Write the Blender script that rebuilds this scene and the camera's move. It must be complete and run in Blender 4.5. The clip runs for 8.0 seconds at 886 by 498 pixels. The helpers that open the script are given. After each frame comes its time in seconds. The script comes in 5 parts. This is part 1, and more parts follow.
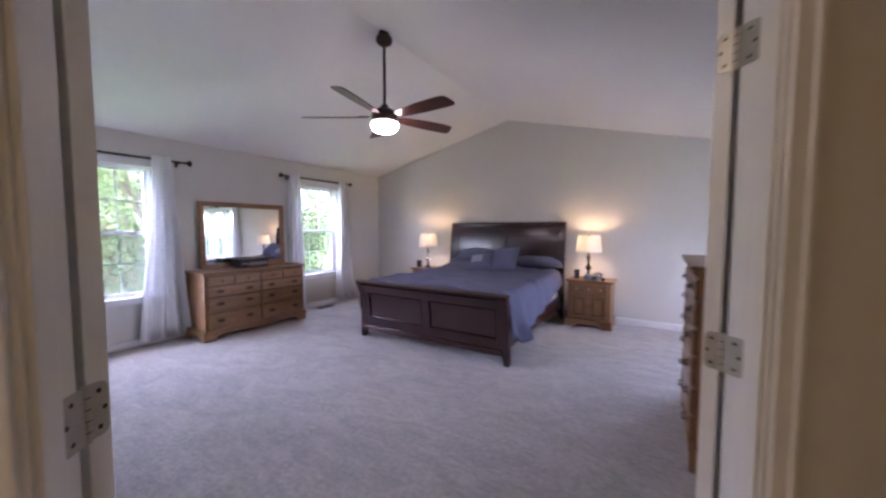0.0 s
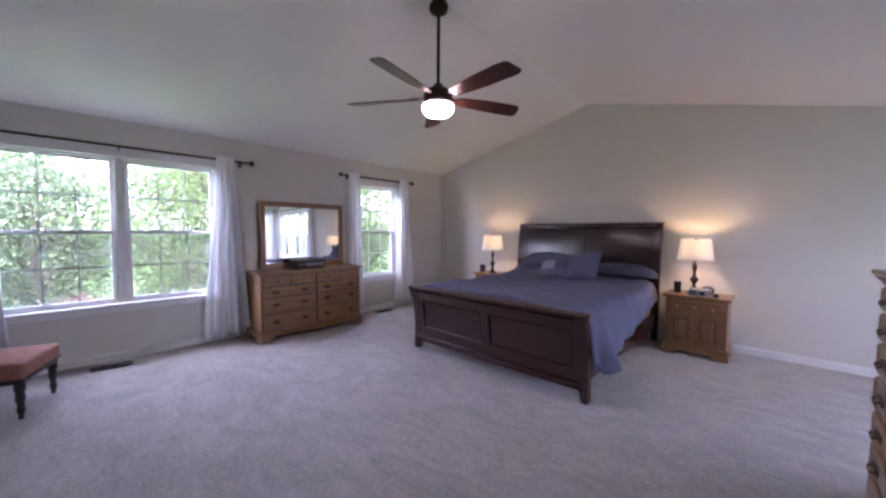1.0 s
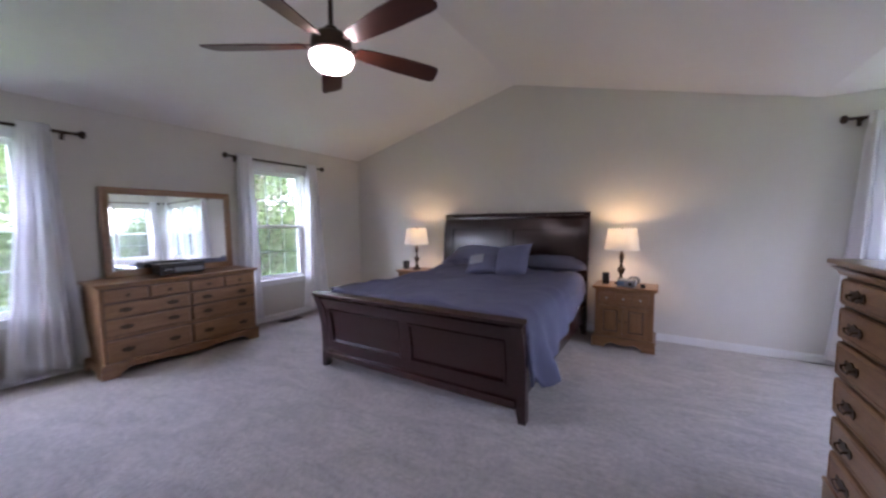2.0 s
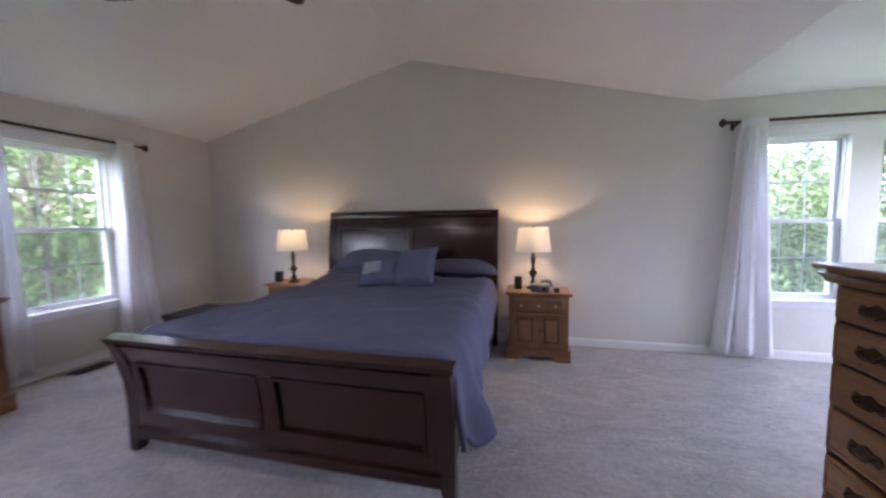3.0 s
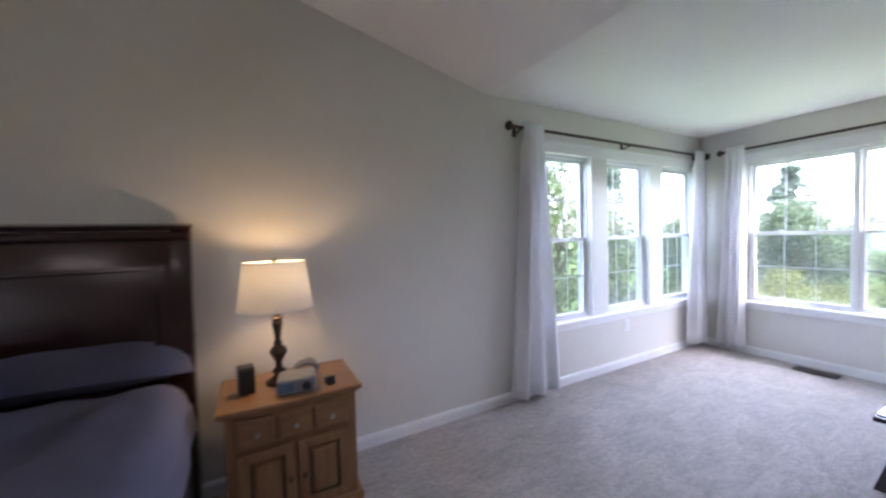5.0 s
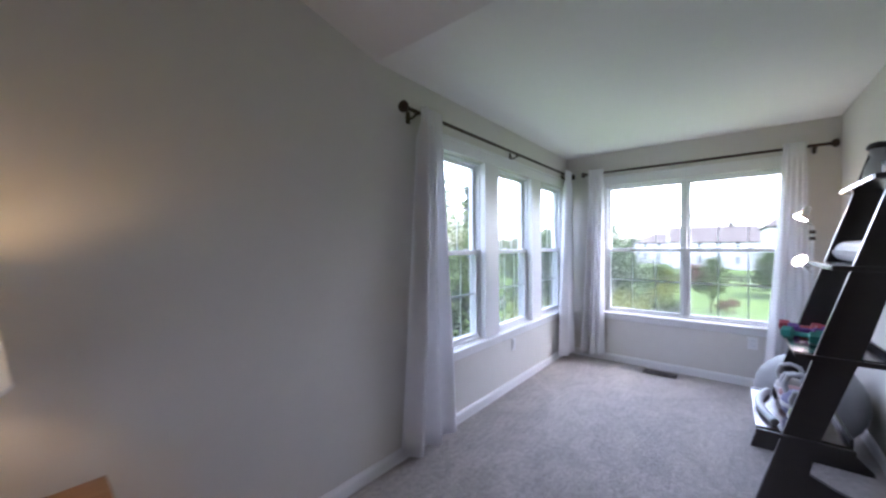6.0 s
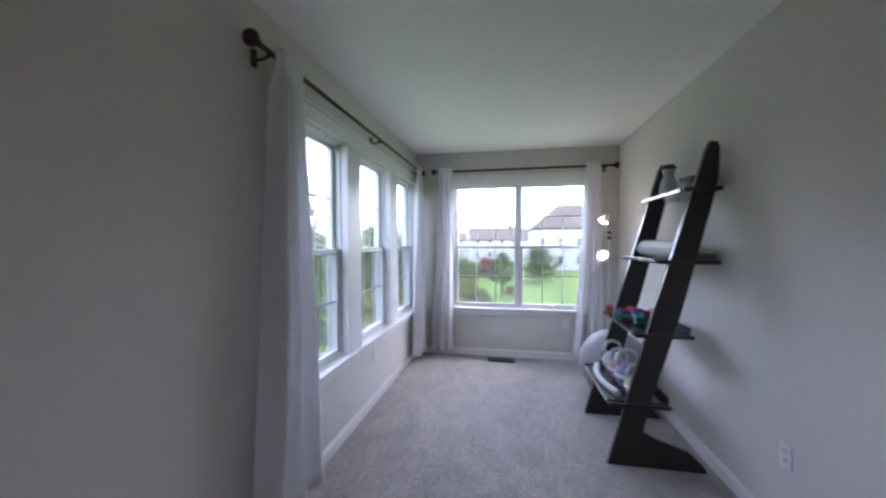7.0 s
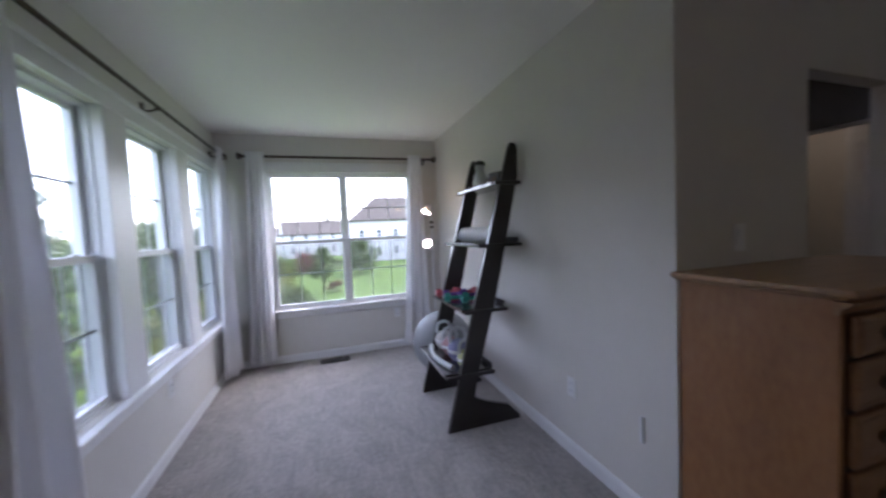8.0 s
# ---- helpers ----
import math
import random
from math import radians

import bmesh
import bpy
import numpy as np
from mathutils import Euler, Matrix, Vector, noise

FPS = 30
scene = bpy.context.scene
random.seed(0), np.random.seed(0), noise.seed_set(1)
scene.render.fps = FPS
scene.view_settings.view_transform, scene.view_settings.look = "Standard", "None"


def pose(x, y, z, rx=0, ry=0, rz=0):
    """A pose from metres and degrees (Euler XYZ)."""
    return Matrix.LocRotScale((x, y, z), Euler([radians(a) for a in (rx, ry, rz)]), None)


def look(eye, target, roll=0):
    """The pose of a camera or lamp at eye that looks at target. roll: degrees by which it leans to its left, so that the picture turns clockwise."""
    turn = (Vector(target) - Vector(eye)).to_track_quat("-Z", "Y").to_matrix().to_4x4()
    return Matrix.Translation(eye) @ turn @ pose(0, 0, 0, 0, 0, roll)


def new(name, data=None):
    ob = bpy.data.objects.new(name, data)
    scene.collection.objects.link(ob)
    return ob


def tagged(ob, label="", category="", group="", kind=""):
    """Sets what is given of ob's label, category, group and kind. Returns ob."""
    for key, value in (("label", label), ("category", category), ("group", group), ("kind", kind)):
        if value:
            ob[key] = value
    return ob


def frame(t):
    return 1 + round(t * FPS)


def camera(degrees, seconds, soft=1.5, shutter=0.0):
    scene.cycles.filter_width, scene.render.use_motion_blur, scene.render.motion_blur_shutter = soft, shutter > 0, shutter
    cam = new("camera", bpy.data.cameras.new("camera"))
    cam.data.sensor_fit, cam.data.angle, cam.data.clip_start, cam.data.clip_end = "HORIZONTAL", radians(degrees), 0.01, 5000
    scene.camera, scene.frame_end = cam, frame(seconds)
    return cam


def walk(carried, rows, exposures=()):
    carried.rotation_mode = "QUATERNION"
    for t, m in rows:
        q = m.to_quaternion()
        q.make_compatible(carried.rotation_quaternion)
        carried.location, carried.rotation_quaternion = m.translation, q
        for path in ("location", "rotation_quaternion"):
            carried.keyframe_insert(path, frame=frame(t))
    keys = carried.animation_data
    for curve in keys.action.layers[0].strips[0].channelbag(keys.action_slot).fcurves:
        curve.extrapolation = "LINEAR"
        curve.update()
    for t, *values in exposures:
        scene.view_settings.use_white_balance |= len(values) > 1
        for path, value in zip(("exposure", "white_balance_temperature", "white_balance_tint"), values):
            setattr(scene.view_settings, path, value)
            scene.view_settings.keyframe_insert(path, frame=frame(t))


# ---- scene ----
cam = camera(103.2, 8.0, soft=2.4, shutter=0.4)
PATH = [
    (0, (0.193, 0.306, 1.36), (-0.861, 2.002, 1.242), 0.1),
    (0.5, (0.075, 0.554, 1.315), (-1.209, 2.085, 1.224), -0.2),
    (1, (-0.042, 0.803, 1.344), (-1.41, 2.259, 1.237), 0.4),
    (1.5, (-0.215, 1.05, 1.332), (-1.502, 2.575, 1.197), 1.3),
    (1.7, (-0.251, 1.164, 1.331), (-1.449, 2.758, 1.186), 0.5),
    (2.8, (-0.634, 1.854, 1.326), (-1.239, 3.755, 1.184), -0.5),
    (3, (-0.714, 2.006, 1.328), (-1.188, 3.943, 1.175), -0.7),
    (3.5, (-0.797, 2.386, 1.342), (-0.936, 4.377, 1.207), -1.2),
    (4, (-0.839, 2.831, 1.385), (-0.555, 4.805, 1.231), -2.6),
    (4.5, (-0.83, 3.284, 1.358), (-0.198, 5.178, 1.25), -2.7),
    (5, (-0.759, 3.669, 1.361), (0.19, 5.427, 1.291), -1.6),
    (5.2, (-0.686, 3.795, 1.358), (0.415, 5.464, 1.302), -1.4),
    (6.3, (-0.423, 4.496, 1.357), (1.284, 5.539, 1.339), -0.0),
    (6.5, (-0.373, 4.639, 1.377), (1.441, 5.482, 1.353), 0.1),
    (7, (-0.276, 4.783, 1.362), (1.69, 5.149, 1.323), -0.2),
    (7.5, (-0.189, 4.87, 1.378), (1.808, 4.781, 1.295), -1.6),
    (8, (-0.165, 4.88, 1.36), (1.731, 4.253, 1.253), -2.7),
]
EXPOSURES = [(0.0, 5.96, 5700, 36), (1.0, 5.67, 5770, 39), (1.7, 5.57, 5800, 34), (3.5, 5.47, 5830, 30), (5.0, 5.04, 5910, 28), (6.5, 4.25, 5850, 28), (7.0, 4.12, 5930, 28),
             (7.5, 4.02, 5980, 28), (8.0, 3.85, 6020, 28)]
walk(cam, [(t, look(eye, target, roll)) for t, eye, target, roll in PATH], EXPOSURES)
SKY = 0.15

# ---- light ----
world = bpy.data.worlds.new("overcast_sky")
scene.world = world
world.use_nodes = True
wn, wl = world.node_tree.nodes, world.node_tree.links
sky = wn.new("ShaderNodeTexSky")
sky.sky_type, sky.sun_disc = "NISHITA", False
sky.sun_elevation, sky.sun_rotation, sky.dust_density = radians(58), radians(166), 3.0
grey = wn.new("ShaderNodeHueSaturation")
grey.inputs["Saturation"].default_value = 0.52
wl.new(sky.outputs[0], grey.inputs["Color"])
wl.new(grey.outputs[0], wn["Background"].inputs["Color"])
wn["Background"].inputs["Strength"].default_value = SKY
sun = new("sun", bpy.data.lights.new("sun", "SUN"))
sun.data.energy, sun.data.angle, sun.data.color = 0.3, radians(20), (1.0, 0.96, 0.9)
sun.matrix_world = look((2, -8, 12), (0, 0, 0))


def lamp(name, place, watts, radius, color):
    ob = new(name, bpy.data.lights.new(name, "POINT"))
    ob.location, ob.data.energy, ob.data.shadow_soft_size, ob.data.color = place, watts, radius, color
    return ob


WARM = (1.0, 0.67, 0.28)
lamp("bulb", (-0.67, 5.60, 1.20), 0.19, 0.035, WARM)
lamp("bulb", (-3.36, 5.52, 1.20), 0.19, 0.035, WARM)
# unseen hall lamp, added for the warm light on the door frame
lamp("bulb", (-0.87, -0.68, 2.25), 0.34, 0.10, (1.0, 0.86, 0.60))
lamp("spot_bulb", (3.37, 3.90, 1.67), 0.06, 0.03, WARM)
# unseen lamp, added to light the room behind the lobby
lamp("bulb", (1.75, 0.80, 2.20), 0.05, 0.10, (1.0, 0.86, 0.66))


# ---- materials ----
def material(name, color, rough=0.5, metal=0.0, second=None, scale=8.0, bump=0.0, bump_scale=200.0, stretch=(1, 1, 1), spread=0.5, coat=0.0,
             glow=0.0, sheen=0.0):
    """Colour that drifts between two tones at a large and a small scale, with fine relief."""
    m = bpy.data.materials.new(name)
    m.use_nodes = True
    n, l = m.node_tree.nodes, m.node_tree.links
    b = n["Principled BSDF"]
    b.inputs["Base Color"].default_value = (*color, 1)
    b.inputs["Roughness"].default_value, b.inputs["Metallic"].default_value = rough, metal
    b.inputs["Coat Weight"].default_value, b.inputs["Sheen Weight"].default_value = coat, sheen
    b.inputs["Coat Roughness"].default_value = 0.2
    if glow:
        b.inputs["Emission Color"].default_value, b.inputs["Emission Strength"].default_value = (*color, 1), glow
    at = n.new("ShaderNodeTexCoord")
    turn = n.new("ShaderNodeMapping")
    turn.inputs["Scale"].default_value = stretch
    l.new(at.outputs["Object"], turn.inputs["Vector"])
    if second:
        big, small = n.new("ShaderNodeTexNoise"), n.new("ShaderNodeTexNoise")
        for t, s, d in ((big, scale, 3), (small, scale * 9, 4)):
            t.inputs["Scale"].default_value, t.inputs["Detail"].default_value = s, d
            l.new(turn.outputs[0], t.inputs["Vector"])
        add, ramp, mix = n.new("ShaderNodeMath"), n.new("ShaderNodeMapRange"), n.new("ShaderNodeMix")
        add.operation, mix.data_type = "ADD", "RGBA"
        l.new(big.outputs["Fac"], add.inputs[0]), l.new(small.outputs["Fac"], add.inputs[1])
        ramp.inputs["From Min"].default_value, ramp.inputs["From Max"].default_value = 1 - spread, 1 + spread
        l.new(add.outputs[0], ramp.inputs["Value"]), l.new(ramp.outputs[0], mix.inputs["Factor"])
        mix.inputs["A"].default_value, mix.inputs["B"].default_value = (*color, 1), (*second, 1)
        l.new(mix.outputs["Result"], b.inputs["Base Color"])
    if bump:
        grain, relief = n.new("ShaderNodeTexNoise"), n.new("ShaderNodeBump")
        grain.inputs["Scale"].default_value, grain.inputs["Detail"].default_value = bump_scale, 3
        relief.inputs["Strength"].default_value, relief.inputs["Distance"].default_value = bump, 0.01
        l.new(turn.outputs[0], grain.inputs["Vector"])
        l.new(grain.outputs["Fac"], relief.inputs["Height"]), l.new(relief.outputs[0], b.inputs["Normal"])
    return m


def cloth(name, color, through_share, second=None, bump=0.3, bump_scale=300.0):
    """A fabric that lets some light through."""
    m = material(name, color, 0.9, second=second, scale=3.0, bump=bump, bump_scale=bump_scale)
    n, l = m.node_tree.nodes, m.node_tree.links
    t, mix = n.new("ShaderNodeBsdfTranslucent"), n.new("ShaderNodeMixShader")
    t.inputs["Color"].default_value, mix.inputs[0].default_value = (*color, 1), through_share
    l.new(n["Principled BSDF"].outputs[0], mix.inputs[1]), l.new(t.outputs[0], mix.inputs[2])
    l.new(mix.outputs[0], n["Material Output"].inputs["Surface"])
    return m


def pane_glass():
    m = bpy.data.materials.new("pane_glass")
    m.use_nodes = True
    n, l = m.node_tree.nodes, m.node_tree.links
    f, t, g, mix, up, low = (n.new("ShaderNode" + k) for k in ("LayerWeight", "BsdfTransparent", "BsdfGlossy", "MixShader", "Math", "Math"))
    f.inputs["Blend"].default_value, g.inputs["Roughness"].default_value = 0.5, 0.02
    up.operation, low.operation = "POWER", "MULTIPLY_ADD"
    up.inputs[1].default_value, low.inputs[1].default_value, low.inputs[2].default_value = 5.0, 0.45, 0.02
    l.new(f.outputs["Facing"], up.inputs[0]), l.new(up.outputs[0], low.inputs[0])
    t.inputs["Color"].default_value = (0.95, 0.98, 0.97, 1)
    l.new(low.outputs[0], mix.inputs[0]), l.new(t.outputs[0], mix.inputs[1]), l.new(g.outputs[0], mix.inputs[2])
    l.new(mix.outputs[0], n["Material Output"].inputs["Surface"])
    return m


def screen_mesh():
    """Fine grey insect mesh: most light passes between the wires."""
    m = material("insect_mesh", (0.19, 0.20, 0.21), 0.8)
    n, l = m.node_tree.nodes, m.node_tree.links
    t, mix = n.new("ShaderNodeBsdfTransparent"), n.new("ShaderNodeMixShader")
    mix.inputs[0].default_value = 0.27
    l.new(t.outputs[0], mix.inputs[1]), l.new(n["Principled BSDF"].outputs[0], mix.inputs[2])
    l.new(mix.outputs[0], n["Material Output"].inputs["Surface"])
    return m


def carpet_material():
    """Short cut pile: fine fibre speckle, clumps a few centimetres wide and broad vacuum strokes."""
    m = material("carpet_pile", (0.315, 0.29, 0.272), 1.0, second=(0.52, 0.482, 0.458), scale=30.0, spread=0.36, sheen=0.25)
    n, l = m.node_tree.nodes, m.node_tree.links
    at = n.new("ShaderNodeTexCoord")
    fibre, clump, stroke = (n.new("ShaderNodeTexNoise") for _ in range(3))
    turn = n.new("ShaderNodeMapping")
    turn.inputs["Rotation"].default_value, turn.inputs["Scale"].default_value = (0, 0, 0.6), (1.0, 1.7, 1)
    l.new(at.outputs["Object"], turn.inputs["Vector"])
    for t, s, src in ((fibre, 260.0, at.outputs["Object"]), (clump, 38.0, at.outputs["Object"]), (stroke, 2.6, turn.outputs[0])):
        t.inputs["Scale"].default_value, t.inputs["Detail"].default_value = s, 3
        l.new(src, t.inputs["Vector"])
    stroke.inputs["Detail"].default_value, stroke.inputs["Distortion"].default_value = 7, 1.4
    a, b = n.new("ShaderNodeMath"), n.new("ShaderNodeBump")
    a.operation = "MULTIPLY_ADD"
    a.inputs[1].default_value = 2.2
    l.new(clump.outputs["Fac"], a.inputs[0]), l.new(fibre.outputs["Fac"], a.inputs[2])
    b.inputs["Strength"].default_value, b.inputs["Distance"].default_value = 0.6, 0.010
    l.new(a.outputs[0], b.inputs["Height"]), l.new(b.outputs[0], n["Principled BSDF"].inputs["Normal"])
    hue, ramp = n.new("ShaderNodeHueSaturation"), n.new("ShaderNodeMapRange")
    ramp.inputs["From Min"].default_value, ramp.inputs["From Max"].default_value = 0.57, 0.93
    ramp.inputs["To Min"].default_value, ramp.inputs["To Max"].default_value = 0.84, 1.12
    rake, comb, both = n.new("ShaderNodeTexNoise"), n.new("ShaderNodeMapping"), n.new("ShaderNodeMath")
    comb.inputs["Rotation"].default_value, comb.inputs["Scale"].default_value = (0, 0, -0.35), (7, 46, 1)
    rake.inputs["Scale"].default_value, rake.inputs["Detail"].default_value, rake.inputs["Distortion"].default_value = 1.0, 2, 0.6
    l.new(at.outputs["Object"], comb.inputs["Vector"]), l.new(comb.outputs[0], rake.inputs["Vector"])
    both.operation = "MULTIPLY_ADD"
    both.inputs[1].default_value = 0.5
    l.new(rake.outputs["Fac"], both.inputs[0]), l.new(stroke.outputs["Fac"], both.inputs[2])
    src = n["Principled BSDF"].inputs["Base Color"].links[0].from_socket
    l.new(both.outputs[0], ramp.inputs["Value"]), l.new(ramp.outputs[0], hue.inputs["Value"])
    l.new(src, hue.inputs["Color"]), l.new(hue.outputs[0], n["Principled BSDF"].inputs["Base Color"])
    return m


def leaf_material(name, a, b):
    m = bpy.data.materials.new(name)
    m.use_nodes = True
    n, l = m.node_tree.nodes, m.node_tree.links
    p, t, mix = n["Principled BSDF"], n.new("ShaderNodeBsdfTranslucent"), n.new("ShaderNodeMixShader")
    g, c = n.new("ShaderNodeNewGeometry"), n.new("ShaderNodeMix")
    c.data_type = "RGBA"
    c.inputs["A"].default_value, c.inputs["B"].default_value = (*a, 1), (*b, 1)
    l.new(g.outputs["Random Per Island"], c.inputs["Factor"])
    l.new(c.outputs["Result"], p.inputs["Base Color"]), l.new(c.outputs["Result"], t.inputs["Color"])
    p.inputs["Roughness"].default_value, p.inputs["Specular IOR Level"].default_value, mix.inputs[0].default_value = 0.65, 0.25, 0.45
    l.new(p.outputs[0], mix.inputs[1]), l.new(t.outputs[0], mix.inputs[2])
    l.new(mix.outputs[0], n["Material Output"].inputs["Surface"])
    return m


WALL = material("greige_wall_paint", (0.63, 0.612, 0.572), 0.75, second=(0.665, 0.645, 0.605), scale=1.2, bump=0.06, bump_scale=220)
CEIL = material("white_ceiling_paint", (0.82, 0.805, 0.785), 0.9, second=(0.85, 0.835, 0.815), scale=1.5, bump=0.08, bump_scale=160)
TRIM = material("white_trim_paint", (0.74, 0.745, 0.75), 0.35, second=(0.78, 0.785, 0.79), scale=5, bump=0.02, bump_scale=60)
VINYL = material("white_vinyl", (0.70, 0.715, 0.73), 0.3, second=(0.75, 0.765, 0.78), scale=6)
CARPET = carpet_material()
GLASS = pane_glass()
GRILLE = material("grey_white_grille_bar", (0.40, 0.41, 0.43), 0.4, second=(0.44, 0.45, 0.47), scale=6)
MESH = screen_mesh()
SHEER = cloth("white_curtain_cloth", (0.90, 0.90, 0.92), 0.30, second=(0.86, 0.86, 0.89), bump=0.1, bump_scale=500)
IRON = material("dark_bronze_metal", (0.045, 0.032, 0.028), 0.42, 0.85, second=(0.07, 0.05, 0.04), scale=30)
OAK = material("golden_oak", (0.335, 0.182, 0.082), 0.36, second=(0.178, 0.085, 0.034), scale=4.0, stretch=(9, 9, 0.9), spread=0.38, bump=0.08, bump_scale=60, coat=0.2)
OAKX = material("golden_oak_flat_grain", (0.335, 0.182, 0.082), 0.34, second=(0.178, 0.085, 0.034), scale=4.0, stretch=(0.9, 9, 9), spread=0.38, bump=0.08, bump_scale=60, coat=0.25)
OAKY = material("golden_oak_long_grain", (0.335, 0.182, 0.082), 0.34, second=(0.178, 0.085, 0.034), scale=4.0, stretch=(9, 0.9, 9), spread=0.38, bump=0.08, bump_scale=60, coat=0.25)
VENEER = material("figured_oak_veneer", (0.33, 0.155, 0.058), 0.33, second=(0.20, 0.085, 0.03), scale=2.2, stretch=(2.2, 2.2, 1.0), spread=0.45, bump=0.03, bump_scale=60, coat=0.25)
CHERRY = material("dark_cherry_wood", (0.038, 0.0105, 0.0085), 0.25, second=(0.021, 0.0065, 0.0055), scale=3.0, stretch=(1, 9, 9), spread=0.5, bump=0.03, bump_scale=50, coat=0.3)
SLATE = cloth("slate_blue_cotton", (0.118, 0.123, 0.196), 0.0, second=(0.096, 0.100, 0.166), bump=0.25, bump_scale=260)
SLATE_PALE = cloth("pale_grey_patch", (0.30, 0.31, 0.36), 0.0, second=(0.24, 0.25, 0.30), bump=0.3)
SHEET = cloth("white_sheet", (0.75, 0.75, 0.78), 0.0)
SHADE = cloth("linen_lamp_shade", (0.74, 0.74, 0.73), 0.36, second=(0.70, 0.70, 0.69), bump=0.2, bump_scale=400)
BLACK = material("black_plastic", (0.012, 0.012, 0.014), 0.4, second=(0.02, 0.02, 0.022), scale=20)
GREYP = material("grey_plastic", (0.16, 0.17, 0.19), 0.4, second=(0.20, 0.21, 0.23), scale=15)
SCREEN = material("blue_grey_display", (0.10, 0.15, 0.22), 0.15, second=(0.13, 0.19, 0.27), scale=12)
GLOSSY = material("glossy_espresso_laminate", (0.02, 0.014, 0.013), 0.22, second=(0.028, 0.02, 0.018), scale=3, coat=0.9)
ESPRESSO = material("espresso_wood", (0.016, 0.012, 0.013), 0.3, second=(0.026, 0.019, 0.019), scale=3, stretch=(1, 1, 8), bump=0.03, bump_scale=60, coat=0.3)
BRASS = material("aged_brass", (0.12, 0.082, 0.05), 0.4, 0.85, second=(0.07, 0.048, 0.03), scale=40)
NICKEL = material("brushed_nickel", (0.52, 0.50, 0.44), 0.4, 0.6, second=(0.38, 0.36, 0.31), scale=30)
CHROME = material("chrome", (0.62, 0.62, 0.62), 0.12, 1.0)
MIRROR = material("mirror_glass", (0.92, 0.93, 0.93), 0.01, 1.0)
BLADE = material("walnut_fan_blade", (0.085, 0.024, 0.013), 0.32, second=(0.045, 0.014, 0.009), scale=4, stretch=(1, 8, 8), coat=0.2)
BOWL = material("lit_frosted_glass", (1.0, 0.88, 0.74), 0.4, glow=0.8)
# faint glow for the added domes, which stay out of view
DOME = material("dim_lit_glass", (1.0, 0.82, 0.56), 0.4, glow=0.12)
SPOT = material("lit_lamp_lens", (1.0, 0.93, 0.82), 0.4, glow=1.6)
TAPESTRY = material("terracotta_weave", (0.25, 0.10, 0.072), 0.95, second=(0.34, 0.17, 0.12), scale=24, spread=0.3, bump=0.5, bump_scale=180)
FOAM = material("silver_grey_foam", (0.36, 0.37, 0.38), 0.5, second=(0.45, 0.46, 0.47), scale=10, bump=0.15, bump_scale=120)
BALL = material("grey_rubber", (0.25, 0.26, 0.27), 0.4, second=(0.29, 0.30, 0.31), scale=6)
PALE = material("pale_grey_rubber", (0.50, 0.52, 0.54), 0.5, second=(0.56, 0.58, 0.60), scale=8)
HALLWALL = material("tan_hall_paint", (0.52, 0.42, 0.24), 0.7, second=(0.55, 0.45, 0.26), scale=1.2, bump=0.06, bump_scale=220)
BARK = material("tree_bark", (0.10, 0.075, 0.055), 0.9, second=(0.06, 0.045, 0.035), scale=6, stretch=(3, 3, 0.6), bump=0.6, bump_scale=20)
LAWN = material("lawn", (0.046, 0.084, 0.020), 0.95, second=(0.062, 0.098, 0.028), scale=0.4, bump=0.4, bump_scale=8)
SIDING = material("pale_siding", (0.42, 0.42, 0.43), 0.6, second=(0.46, 0.46, 0.47), scale=0.8)
ROOF = material("grey_brown_shingle", (0.040, 0.037, 0.035), 0.95, second=(0.052, 0.047, 0.044), scale=2.5, bump=0.5, bump_scale=9)
for dull in (ROOF, LAWN):
    dull.node_tree.nodes["Principled BSDF"].inputs["Specular IOR Level"].default_value = 0.1
DARKPANE = material("dark_far_window", (0.05, 0.06, 0.07), 0.15, second=(0.07, 0.08, 0.09), scale=2)
LEAF_A = leaf_material("spring_leaves", (0.042, 0.072, 0.021), (0.080, 0.108, 0.038))
LEAF_Y = leaf_material("yellow_green_leaves", (0.10, 0.125, 0.030), (0.16, 0.18, 0.05))
LEAF_B = leaf_material("deep_leaves", (0.040, 0.062, 0.032), (0.072, 0.098, 0.050))
LEAF_C = leaf_material("spruce_needles", (0.055, 0.080, 0.060), (0.095, 0.12, 0.088))
LEAF_R = leaf_material("red_maple_leaves", (0.085, 0.03, 0.026), (0.12, 0.045, 0.036))


# ---- mesh helpers ----
def part(name, bm, mat, parent=None, label="", smooth=False):
    """One mesh object, under its parent if one is given."""
    me = bpy.data.meshes.new(name)
    bmesh.ops.recalc_face_normals(bm, faces=bm.faces)
    bm.to_mesh(me)
    bm.free()
    for m in mat if isinstance(mat, (list, tuple)) else (mat,):
        me.materials.append(m)
    if smooth:
        me.shade_smooth()
        me.set_sharp_from_angle(angle=radians(38))
    ob = new(name, me)
    ob.parent = parent
    return tagged(ob, label)


def thing(name, place, turn, label, category, group="", kind=""):
    ob = new(name)
    ob.empty_display_size = 0.05
    ob.matrix_world = pose(*place, 0, 0, turn)
    return tagged(ob, label, category, group, kind)


